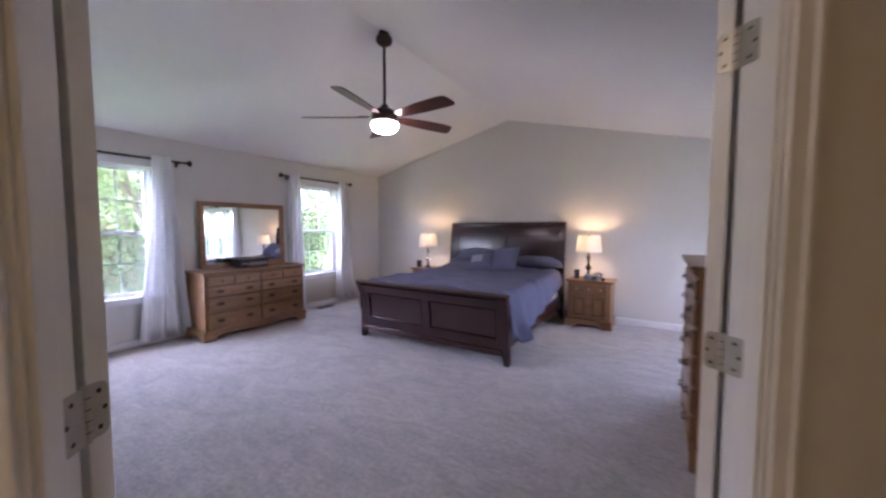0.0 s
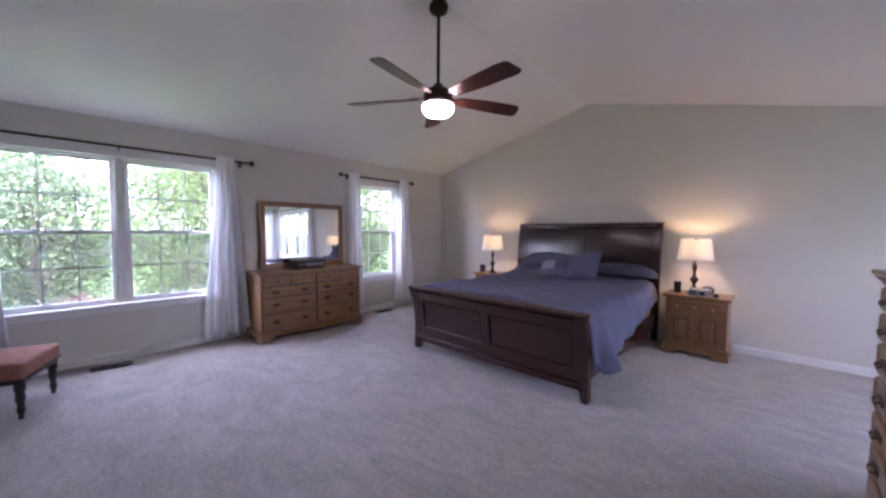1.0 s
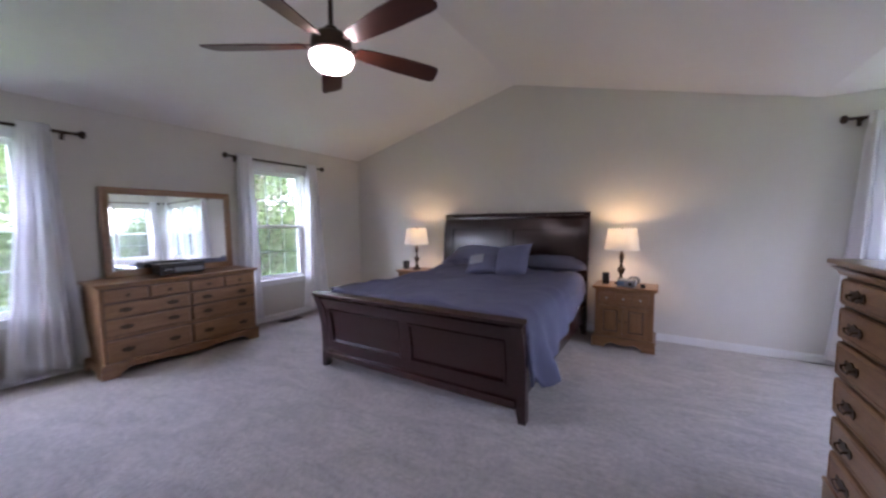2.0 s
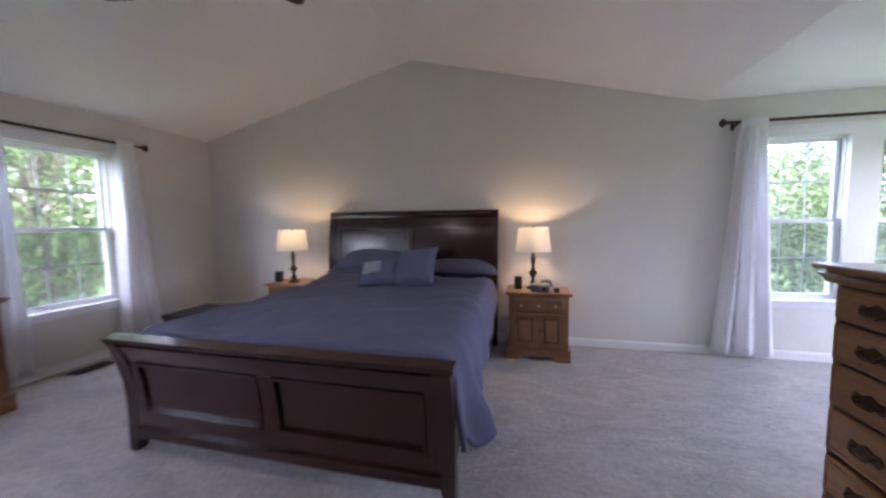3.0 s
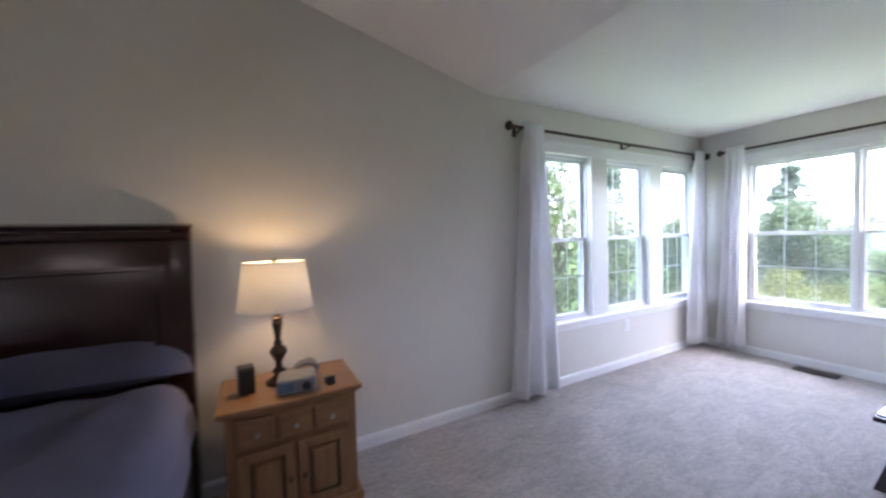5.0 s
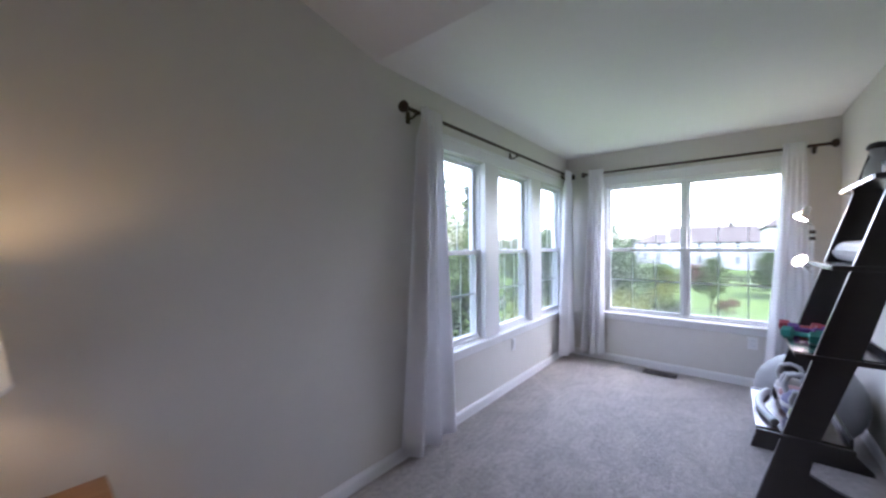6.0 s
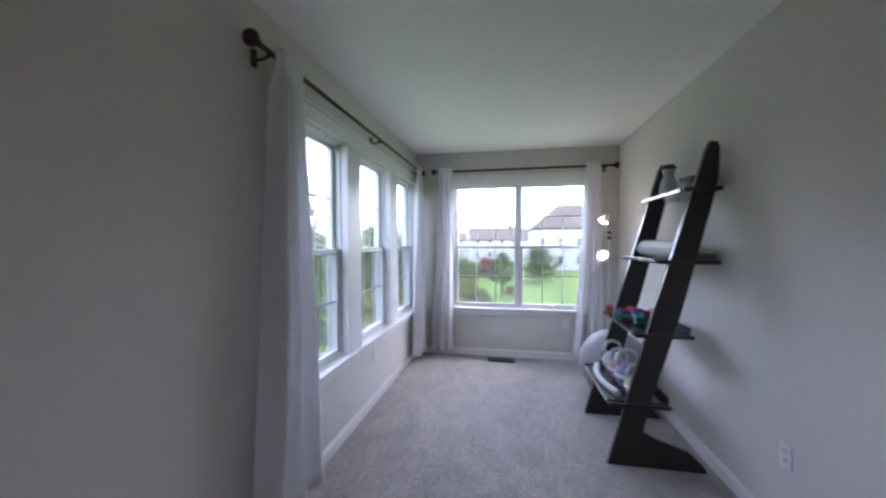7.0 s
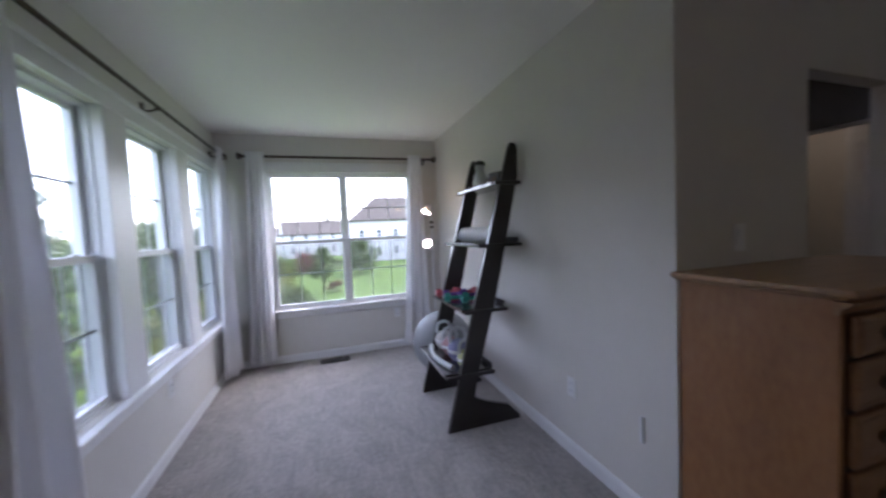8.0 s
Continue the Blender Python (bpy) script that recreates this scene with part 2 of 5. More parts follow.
def box(x0, x1, y0, y1, z0, z1, bevel=0.0, bm=None, segments=2):
    bm = bm or bmesh.new()
    v = [bm.verts.new((x, y, z)) for z in (z0, z1) for y in (y0, y1) for x in (x0, x1)]
    fs = [bm.faces.new([v[i] for i in q]) for q in ((0, 2, 3, 1), (4, 5, 7, 6), (0, 1, 5, 4), (2, 6, 7, 3), (0, 4, 6, 2), (1, 3, 7, 5))]
    if bevel:
        bmesh.ops.bevel(bm, geom=list({e for f in fs for e in f.edges}), offset=bevel, segments=segments, affect="EDGES", profile=0.6)
    return bm


def prism(points, axis, a, b, bevel=0.0, bm=None):
    """A polygon in the two other axes, drawn out along axis from a to b."""
    bm = bm or bmesh.new()
    put = {"x": lambda p, d: (d, p[0], p[1]), "y": lambda p, d: (p[0], d, p[1]), "z": lambda p, d: (p[0], p[1], d)}[axis]
    lo, hi = [bm.verts.new(put(p, a)) for p in points], [bm.verts.new(put(p, b)) for p in points]
    fs = [bm.faces.new(lo), bm.faces.new(hi[::-1])]
    n = len(points)
    fs += [bm.faces.new((lo[i], lo[(i + 1) % n], hi[(i + 1) % n], hi[i])) for i in range(n)]
    if bevel:
        ends = [e for f in fs[:2] for e in f.edges]
        bmesh.ops.bevel(bm, geom=ends, offset=bevel, segments=2, affect="EDGES", profile=0.6)
    return bm


def lathe(profile, m=None, bm=None, sides=20):
    """Turned shape about z from rows of (radius, height)."""
    bm = bm or bmesh.new()
    m = m or Matrix()
    rings = []
    for r, z in profile:
        if r < 1e-5:
            rings.append([bm.verts.new(m @ Vector((0, 0, z)))])
        else:
            rings.append([bm.verts.new(m @ Vector((r * math.cos(k * math.tau / sides), r * math.sin(k * math.tau / sides), z))) for k in range(sides)])
    for a, b in zip(rings, rings[1:]):
        for k in range(sides):
            q = [a[k % len(a)], a[(k + 1) % len(a)], b[(k + 1) % len(b)], b[k % len(b)]]
            q = list(dict.fromkeys(q))
            if len(q) > 2:
                bm.faces.new(q)
    for ring, flip in ((rings[0], True), (rings[-1], False)):
        if len(ring) > 2:
            bm.faces.new(ring[::-1] if flip else ring)
    return bm


def tube(points, radii, bm=None, sides=8):
    """A round bar along points."""
    bm = bm or bmesh.new()
    pts = [Vector(p) for p in points]
    radii = radii if isinstance(radii, (list, tuple)) else [radii] * len(pts)
    rings = []
    for i, p in enumerate(pts):
        d = (pts[min(i + 1, len(pts) - 1)] - pts[max(i - 1, 0)]).normalized()
        a = d.orthogonal().normalized() if i == 0 else (a - d * a.dot(d)).normalized()
        b = d.cross(a)
        rings.append([bm.verts.new(p + radii[i] * (math.cos(k * math.tau / sides) * a + math.sin(k * math.tau / sides) * b)) for k in range(sides)])
    for r, s in zip(rings, rings[1:]):
        for k in range(sides):
            bm.faces.new((r[k], r[(k + 1) % sides], s[(k + 1) % sides], s[k]))
    bm.faces.new(rings[0][::-1]), bm.faces.new(rings[-1])
    return bm


def move(bm, m):
    bm.transform(m)
    return bm


def frame_ring(x0, x1, z0, z1, w, y0, y1, bevel=0.004, bm=None):
    """Four mitred bars round a rectangle in x and z; w is the bar's width inwards."""
    bm = bm or bmesh.new()
    for pts in (((x0, z0), (x1, z0), (x1 - w, z0 + w), (x0 + w, z0 + w)), ((x1, z0), (x1, z1), (x1 - w, z1 - w), (x1 - w, z0 + w)),
                ((x1, z1), (x0, z1), (x0 + w, z1 - w), (x1 - w, z1 - w)), ((x0, z1), (x0, z0), (x0 + w, z0 + w), (x0 + w, z1 - w))):
        prism(pts, "y", y0, y1, bevel, bm)
    return bm


# ---- the room's plan ----
W, N, E, NS, CZ = -4.88, 5.90, 3.95, 3.57, 2.44      # west, north, east walls; the nook's south wall; eaves height
EW, RX, RZ, S0, TH = 0.86, -2.02, 3.145, -0.60, 0.15  # main east wall, ridge, south wall, wall thickness


def structure(name, bm, mat, label, category):
    return tagged(part(name, bm, mat), label, category, kind="structure")


def wall_boxes(u0, u1, z0, z1, holes, put, bm=None):
    """Boxes that leave rectangular holes (u0, u1, z0, z1) open."""
    bm = bm or bmesh.new()
    cuts = sorted({u0, u1, *(h[0] for h in holes), *(h[1] for h in holes)})
    for a, b in zip(cuts, cuts[1:]):
        mid, z = (a + b) / 2, z0
        for h in sorted((h for h in holes if h[0] < mid < h[1]), key=lambda h: h[2]):
            if h[2] > z:
                box(*put(a, b), z, h[2], bm=bm)
            z = h[3]
        if z < z1:
            box(*put(a, b), z, z1, bm=bm)
    bmesh.ops.remove_doubles(bm, verts=bm.verts, dist=1e-5)
    return bm


WIN_Z = (0.575, 2.055)
N_UNITS, E_UNITS, W_UNITS, W_SMALL = (1.68, 2.58, 3.48), (5.053, 4.275), (0.735, 1.605), (4.335,)
n_holes = [(c - 0.35, c + 0.35, *WIN_Z) for c in N_UNITS]
e_holes = [(3.87, 5.46, *WIN_Z)]
w_holes = [(0.305, 2.035, *WIN_Z), (3.92, 4.75, *WIN_Z)]

bm = wall_boxes(W - TH, E + TH, 0, CZ, n_holes, lambda a, b: (a, b, N, N + TH))
prism([(W, CZ), (EW, CZ), (RX, RZ)], "y", N, N + TH, bm=bm)
structure("wall_north", bm, WALL, "greige painted gable wall with three window openings", "wall")
structure("wall_west", wall_boxes(S0, N, 0, CZ - 0.012, w_holes, lambda a, b: (W - TH, W, a, b)), WALL, "greige painted wall with a twin and a single window", "wall")
structure("wall_east_nook", wall_boxes(NS - TH, N, 0, CZ, e_holes, lambda a, b: (E, E + TH, a, b)), WALL, "greige painted end wall of the sitting nook", "wall")
structure("wall_south_nook", box(EW + 0.08, E, NS - TH, NS, 0, CZ), WALL, "plain greige painted wall of the sitting nook", "wall")
structure("wall_east", wall_boxes(1.86, NS, 0, CZ, [(2.03, 2.74, 0, 2.02)], lambda a, b: (EW, EW + 0.08, a, b)), WALL, "shaded greige wall with an open doorway", "wall")
structure("wall_south", prism([(W - TH, 0), (-1.60, 0), (-1.60, 3.04), (RX, RZ), (W - TH, CZ)], "y", S0 - TH, S0), WALL, "plain greige wall behind the seating", "wall")

# the slanting wall with the double doorway: local x runs along it, local y into the bedroom
DOOR_A, DOOR_B, TD = -0.613, 0.680, 0.075
diag = pose(-0.13, 0.87, 0, 0, 0, 45)
bm = bmesh.new()
rise = (RZ - CZ) / (EW - RX)
top = lambda u: CZ + (EW + 0.13 - u * math.cos(radians(45))) * rise
LA, LB = -2.10, 1.40
prism([(LA, 0), (DOOR_A, 0), (DOOR_A, 2.05), (DOOR_B, 2.05), (DOOR_B, 0), (LB, 0), (LB, top(LB)), (LA, top(LA))], "y", -TD, 0, bm=bm)
structure("wall_diagonal", move(bm, diag), [WALL], "slanting wall with a double doorway", "wall")

bm = bmesh.new()
for pts in (((W - TH, CZ - 0.012), (W, CZ - 0.012), (RX, RZ), (RX, RZ + 0.14), (W - TH, CZ + 0.14)), ((RX, RZ), (EW + 0.01, CZ), (EW + 0.01, CZ + 0.14), (RX, RZ + 0.14))):
    prism(pts, "y", S0 - TH, N + TH, bm=bm)
box(EW + 0.01, E + TH, NS - TH, N + TH, CZ, CZ + 0.14, bm=bm)
structure("ceiling", bm, CEIL, "white vaulted ceiling that drops to a flat nook ceiling", "ceiling")
structure("floor", box(W - TH, E + TH, -1.9, N + TH, -0.2, 0.0), CARPET, "short greige cut-pile carpet with vacuum strokes", "floor")

# hall, lobby and the lit room behind it
bm = box(1.0, 1.1, -1.8, 1.33, 0, CZ)
prism([(0.62, 1.70), (1.0, 1.33), (1.1, 1.33), (0.72, 1.80)], "z", 0, CZ, bm=bm)
box(-1.84, -1.74, -1.8, S0 - TH, 0, CZ, bm=bm), box(-1.84, 1.1, -1.9, -1.8, 0, CZ, bm=bm)
structure("wall_hall", bm, HALLWALL, "tan painted hall wall in warm light", "wall")
bm = box(1.1, 1.14, 1.38, 1.45, 0, CZ)
box(1.14, 1.53, 1.38, 1.45, 1.94, CZ, bm=bm), box(1.53, 2.4, 1.38, 1.45, 0, CZ, bm=bm), box(2.4, 2.5, 0.2, NS - TH, 0, CZ, bm=bm), box(1.1, 2.4, 0.1, 0.2, 0, CZ, bm=bm)
structure("wall_lobby", bm, WALL, "greige wall of the dark lobby with a lit doorway", "wall")
# added dark sheet: its colour stands in for the shade on the lobby header
HEADER_SHADE = material("dark_header_shade", (0.055, 0.048, 0.042), 0.8, second=(0.068, 0.06, 0.052), scale=2, bump=0.05, bump_scale=200)
structure("lobby_header_shade", box(1.0, 2.39, 1.452, 1.47, 1.96, CZ), HEADER_SHADE, "dark panel added for the shade above the lobby doorway", "wall panel")
bm = box(1.53, 1.59, 1.452, 1.466, 0, 1.955, 0.003)
structure("lobby_casing", bm, TRIM, "white casing beside the lobby doorway", "trim")
bm = bmesh.new()
prism([(-1.84, -1.9), (2.5, -1.9), (2.5, NS - TH), (EW + TH, NS - TH), (EW + 0.12, 1.90), (-1.84, S0 - 0.42)], "z", CZ + 0.002, CZ + 0.1, bm=bm)
structure("ceiling_hall", bm, CEIL, "flat white hall ceiling", "ceiling")


def baseboard(a, b, side):
    """A moulded skirting board from a to b; it stands out to its left if side is 1."""
    a, b = Vector((*a, 0)), Vector((*b, 0))
    d = b - a
    bm = prism([(0, 0), (0.014 * side, 0), (0.014 * side, 0.062), (0.009 * side, 0.074), (0.004 * side, 0.082), (0, 0.082)], "x", 0, d.length)
    structure("baseboard", move(bm, Matrix.Translation(a) @ Matrix.Rotation(math.atan2(d.y, d.x), 4, "Z")), TRIM, "white moulded baseboard along the carpet", "baseboard")


for a, b, s in (((W, S0), (W, N), -1), ((W + 0.014, N), (E, N), -1), ((E, N - 0.014), (E, NS), -1), ((E - 0.014, NS), (EW, NS), -1), ((EW, NS), (EW, 2.82), -1),
                ((W, S0), (-1.60, S0), 1)):
    baseboard(a, b, s)


# ---- windows ----
def window(name, place, turn, units, glass_w, opening, cols, label):
    """Double-hung units in a cased opening. Local x runs along the wall to the right as seen from inside, y outwards."""
    w = thing(name, place, turn, label, "window", kind="structure")
    z0, z1 = WIN_Z
    lo, hi = opening
    cas = 0.075
    bm = bmesh.new()
    ends = [lo] + [x for a, b in zip(units, units[1:]) for x in ((a + b) / 2,)] + [hi]
    box(lo - cas, hi + cas, -0.018, -0.001, z1, z1 + 0.085, 0.004, bm), box(lo - cas - 0.01, hi + cas + 0.01, -0.028, -0.001, z1 + 0.085, z1 + 0.105, 0.004, bm)
    box(lo - cas, lo, -0.018, -0.001, z0, z1, 0.004, bm), box(hi, hi + cas, -0.018, -0.001, z0, z1, 0.004, bm)
    part("casing", bm, TRIM, w, "white painted casing")
    bm = box(lo - cas - 0.02, hi + cas + 0.02, -0.05, -0.001, z0 - 0.028, z0, 0.006)
    box(lo - cas, hi + cas, -0.016, -0.001, z0 - 0.085, z0 - 0.028, 0.004, bm)
    part("window_sill", bm, TRIM, w, "white painted sill and apron")
    for a, b in zip(units, units[1:]):
        gap = (b - a) - glass_w - 0.09
        part("mullion", box((a + b) / 2 - gap / 2, (a + b) / 2 + gap / 2, -0.016 if gap > 0.15 else 0.03, 0.11, z0, z1, 0.004), TRIM, w)
    for c in units:
        x0, x1 = c - glass_w / 2 - 0.035, c + glass_w / 2 + 0.035
        f = part("window_frame", frame_ring(x0 - 0.02, x1 + 0.02, z0, z1, 0.02, 0.035, 0.145, 0.003), VINYL, w)
        mid = 1.30
        for k, (a, b, y) in enumerate(((mid - 0.018, z1 - 0.012, 0.095), (z0 + 0.012, mid + 0.018, 0.062))):
            s = part("sash", frame_ring(x0 + 0.0015, x1 - 0.0015, a, b, 0.0345, y - 0.016, y + 0.016, 0.004), VINYL, w, "white vinyl sash")
            p = part("pane", box(x0 + 0.03, x1 - 0.03, y - 0.003, y + 0.003, a + 0.03, b - 0.03), GLASS, s, "clear glass pane")
            p.visible_shadow = False
            g0, g1 = x0 + 0.036, x1 - 0.036
            for i in range(1, cols):
                x = g0 + (g1 - g0) * i / cols
                part("muntin", box(x - 0.0045, x + 0.0045, y + 0.004, y + 0.009, a + 0.034, b - 0.034), GRILLE, s)
            zc = (a + b) / 2
            part("muntin", box(g0, g1, y + 0.0045, y + 0.0095, zc - 0.007, zc + 0.007), GRILLE, s)
            if k:
                for x in (c - 0.14, c + 0.14):
                    part("sash_lock", box(x - 0.025, x + 0.025, y - 0.03, y - 0.012, b - 0.002, b + 0.012, 0.004), VINYL, s)
        screen = part("insect_screen", frame_ring(x0 + 0.004, x1 - 0.004, z0 + 0.02, mid + 0.01, 0.014, 0.118, 0.126, 0.0), VINYL, w, "white screen frame")
        part("mesh", box(x0 + 0.016, x1 - 0.016, 0.1215, 0.1225, z0 + 0.032, mid - 0.002), MESH, screen, "fine grey insect mesh")
    return w


window("window_1", (0, N, 0), 0, N_UNITS, 0.585, (N_UNITS[0] - 0.35, N_UNITS[2] + 0.35), 3, "white triple double-hung window above the sill")
window("window_2", (E, 0, 0), -90, [-c for c in E_UNITS], 0.69, (-5.46, -3.87), 3, "white twin double-hung window facing the neighbours")
window("window_3", (W, 0, 0), 90, W_UNITS, 0.72, (0.305, 2.035), 3, "white twin double-hung window beside the dresser")
window("window_4", (W, 0, 0), 90, W_SMALL, 0.70, (3.92, 4.75), 3, "white single double-hung window near the corner")
for u, m in (((2.575, N + 0.2), (2.9, 0)), ((E + 0.2, 4.665), (1.7, -90)), ((W - 0.2, 1.17), (1.8, 90)), ((W - 0.2, 4.385), (0.9, 90))):
    light = new("window_portal", bpy.data.lights.new("window_portal", "AREA"))
    light.data.shape, light.data.size, light.data.size_y = "RECTANGLE", m[0], 1.6
    light.data.cycles.is_portal = True
    light.matrix_world = pose(*u, 1.32, -90, 0, m[1])


# ---- curtains ----
def curtain_rod(place, turn, a, b, brackets, label):
    r = thing("curtain_rod", place, turn, label, "curtain rod", "curtain rods")
    part("rod", tube([(a, -0.085, 0), (b, -0.085, 0)], 0.0125, sides=12), IRON, r, smooth=True)
    for x, s in ((a, -1), (b, 1)):
        m = pose(x, -0.085, 0, 0, 90 * s, 0)
        part("finial", lathe([(0.012, -0.01), (0.016, 0.0), (0.012, 0.012), (0.019, 0.022), (0.034, 0.034), (0.037, 0.05), (0.027, 0.064), (0, 0.070)], m, sides=14), IRON, r, "turned bronze finial", True)
    for x in brackets:
        bm = tube([(x, -0.012, -0.03), (x, -0.05, -0.028), (x, -0.085, -0.016)], 0.007)
        box(x - 0.014, x + 0.014, -0.014, 0.001, -0.055, 0.02, 0.003, bm), box(x - 0.008, x + 0.008, -0.1, -0.07, -0.02, -0.008, 0.002, bm)
        part("bracket", bm, IRON, r)
    return r


def curtain(place, turn, top, bottom, height, folds, seed, label):
    """A hanging panel with grommet folds. top, bottom: its left and right edge along the wall."""
    c = thing("curtain", place, turn, label, "curtain", "white curtains")
    rnd = random.Random(seed)
    ph, nu, nv = rnd.uniform(0, 6), 22 * folds // 2, 22
    bm = bmesh.new()
    rows = []
    for j in range(nv + 1):
        v = j / nv
        flare = v ** 1.3
        x0, x1 = top[0] + (bottom[0] - top[0]) * flare, top[1] + (bottom[1] - top[1]) * flare
        row = []
        for i in range(nu + 1):
            u = i / nu
            warp = u + 0.035 * math.sin(3 * math.pi * u + ph + 1.5 * v)
            amp = 0.026 + 0.022 * v + 0.012 * math.sin(5 * u + ph)
            y = -0.085 + amp * math.sin(math.tau * folds * 0.5 * warp + ph) + 0.012 * math.sin(9 * u + 4 * v + ph) * v
            y = min(y, -0.099) if v < 0.05 else y - 0.014
            row.append(bm.verts.new((x0 + (x1 - x0) * warp, min(y, -0.02), 0.045 - v * height + 0.006 * math.sin(7 * u + ph) * (v > 0.97))))
        rows.append(row)
    for a, b in zip(rows, rows[1:]):
        for i in range(nu):
            bm.faces.new((a[i], a[i + 1], b[i + 1], b[i]))
    ob = part("panel", bm, SHEER, c, smooth=True)
    thick = ob.modifiers.new("cloth", "SOLIDIFY")
    thick.thickness = 0.0025
    return c


curtain_rod((0, N, 2.20), 0, 1.05, 3.86, (1.12, 2.47, 3.78), "dark bronze curtain rod over the triple window")
curtain_rod((E, 0, 2.20), -90, -5.62, -3.66, (-5.55, -3.73), "dark bronze curtain rod over the twin window")
curtain_rod((W, 0, 2.15), 90, -0.02, 2.34, (0.06, 1.17, 2.27), "dark bronze curtain rod beside the dresser")
curtain_rod((W, 0, 2.17), 90, 3.66, 4.99, (3.76, 4.90), "dark bronze curtain rod near the corner")
curtain((0, N, 2.20), 0, (1.14, 1.36), (0.98, 1.52), 2.19, 6, 1, "long white curtain panel gathered beside the window")
curtain((0, N, 2.20), 0, (3.62, 3.83), (3.46, 3.84), 2.17, 7, 2, "white curtain panel bunched into the nook corner")
curtain((E, 0, 2.20), -90, (-5.61, -5.43), (-5.72, -5.44), 2.17, 6, 3, "white curtain panel hanging near the nook corner")
curtain((E, 0, 2.20), -90, (-3.94, -3.78), (-4.07, -3.75), 2.17, 5, 4, "white curtain panel beside the spot lamp")
curtain((W, 0, 2.15), 90, (2.00, 2.18), (1.83, 2.30), 2.13, 6, 5, "long white curtain panel beside the dresser")
curtain((W, 0, 2.15), 90, (0.14, 0.32), (0.05, 0.44), 2.13, 6, 6, "white curtain panel near the footstool")
curtain((W, 0, 2.17), 90, (3.74, 3.93), (3.72, 3.98), 2.13, 5, 7, "white curtain panel behind the dresser corner")
curtain((W, 0, 2.17), 90, (4.74, 4.92), (4.66, 5.08), 2.14, 5, 8, "white curtain panel near the room corner")


# ---- bed ----
def sleigh_slab(x0, x1, curve, thick, bm=None, bevel=0.004):
    """A board that follows a curve in y and z, from x0 to x1."""
    out = []
    pts = [Vector(p) for p in curve]
    for i, p in enumerate(pts):
        d = (pts[min(i + 1, len(pts) - 1)] - pts[max(i - 1, 0)]).normalized()
        out.append((p, Vector((d.y, -d.x)) * thick / 2))
    ring = [tuple(p + n) for p, n in out] + [tuple(p - n) for p, n in reversed(out)]
    return prism(ring, "x", x0, x1, bevel, bm)


def curve_at(curve, z):
    for (y0, z0), (y1, z1) in zip(curve, curve[1:]):
        if z0 <= z <= z1:
            return y0 + (y1 - y0) * (z - z0) / (z1 - z0)
    return curve[-1][0]


def sub_curve(curve, z0, z1, off=0.0):
    zs = [z0] + [z for _, z in curve if z0 + 0.01 < z < z1 - 0.01] + [z1]
    return [(curve_at(curve, z) + off, z) for z in zs]


def board(bed, name, half, curve, face, bands, split, posts, label):
    """A sleigh end: curved field, posts, rails, mouldings round two sunk panels. face: -1 if its show side looks to -y."""
    b = part(name, sleigh_slab(-half + 0.03, half - 0.03, sub_curve(curve, bands[0], curve[-1][1] - 0.02), 0.03), CHERRY, bed, label, True)
    for s in (-1, 1):
        x = s * (half - posts / 2)
        part("post", sleigh_slab(x - posts / 2, x + posts / 2, sub_curve(curve, 0.15, curve[-1][1]), 0.065), CHERRY, b, smooth=True)
    f = lambda z0, z1, x0, x1, proud: sleigh_slab(x0, x1, sub_curve(curve, z0, z1, face * proud), 0.03, bevel=0.005)
    inner = half - posts
    part("bottom_rail", f(bands[0], bands[1], -inner, inner, 0.016), CHERRY, b, smooth=True)
    part("top_rail", f(bands[2], bands[3], -inner, inner, 0.016), CHERRY, b, smooth=True)
    part("stile", f(bands[1], bands[2], split - 0.045, split + 0.045, 0.014), CHERRY, b, smooth=True)
    for x0, x1 in ((-inner, split - 0.045), (split + 0.045, inner)):
        part("stile", f(bands[1], bands[2], x0 if x0 < 0 and x0 == -inner else x1 - 0.05, x0 + 0.05 if x0 == -inner else x1, 0.014), CHERRY, b, smooth=True)
        a, c = (x0 + 0.05, x1) if x0 == -inner else (x0, x1 - 0.05)
        bm = bmesh.new()
        for z in (bands[1], bands[2] - 0.016):
            sleigh_slab(a, c, sub_curve(curve, z, z + 0.016, face * 0.03), 0.02, bm, 0.006)
        for x in (a, c - 0.016):
            sleigh_slab(x, x + 0.016, sub_curve(curve, bands[1] + 0.012, bands[2] - 0.012, face * 0.026), 0.018, bm, 0.003)
        part("panel_moulding", bm, CHERRY, b)
    return b


bed = thing("sleigh_bed", (-2.02, 3.47, 0), 0, "dark cherry sleigh bed with panelled ends, neatly made", "bed")
FOOT = [(0.06, 0.0), (0.06, 0.12), (0.058, 0.30), (0.045, 0.44), (0.022, 0.56), (-0.012, 0.64), (-0.035, 0.69)]
foot = board(bed, "footboard", 0.985, FOOT, -1, (0.10, 0.245, 0.56, 0.67), 0.0, 0.085, "dark cherry footboard with two sunk panels")
part("cap", sleigh_slab(-1.0, 1.0, [(-0.066, 0.694), (0.004, 0.708)], 0.028, bevel=0.008), CHERRY, foot, smooth=True)
part("base_moulding", box(-0.92, 0.92, 0.006, 0.03, 0.10, 0.155, 0.008), CHERRY, foot)
HEAD = [(2.26, 0.0), (2.26, 0.6), (2.265, 0.9), (2.285, 1.15), (2.315, 1.32), (2.345, 1.43)]
head = board(bed, "headboard", 0.99, HEAD, -1, (0.30, 0.62, 1.26, 1.42), 0.0, 0.08, "dark cherry headboard with sunk panels")
part("cap", sleigh_slab(-0.994, 0.994, [(2.30, 1.438), (2.385, 1.452)], 0.024, bevel=0.008), CHERRY, head, smooth=True)
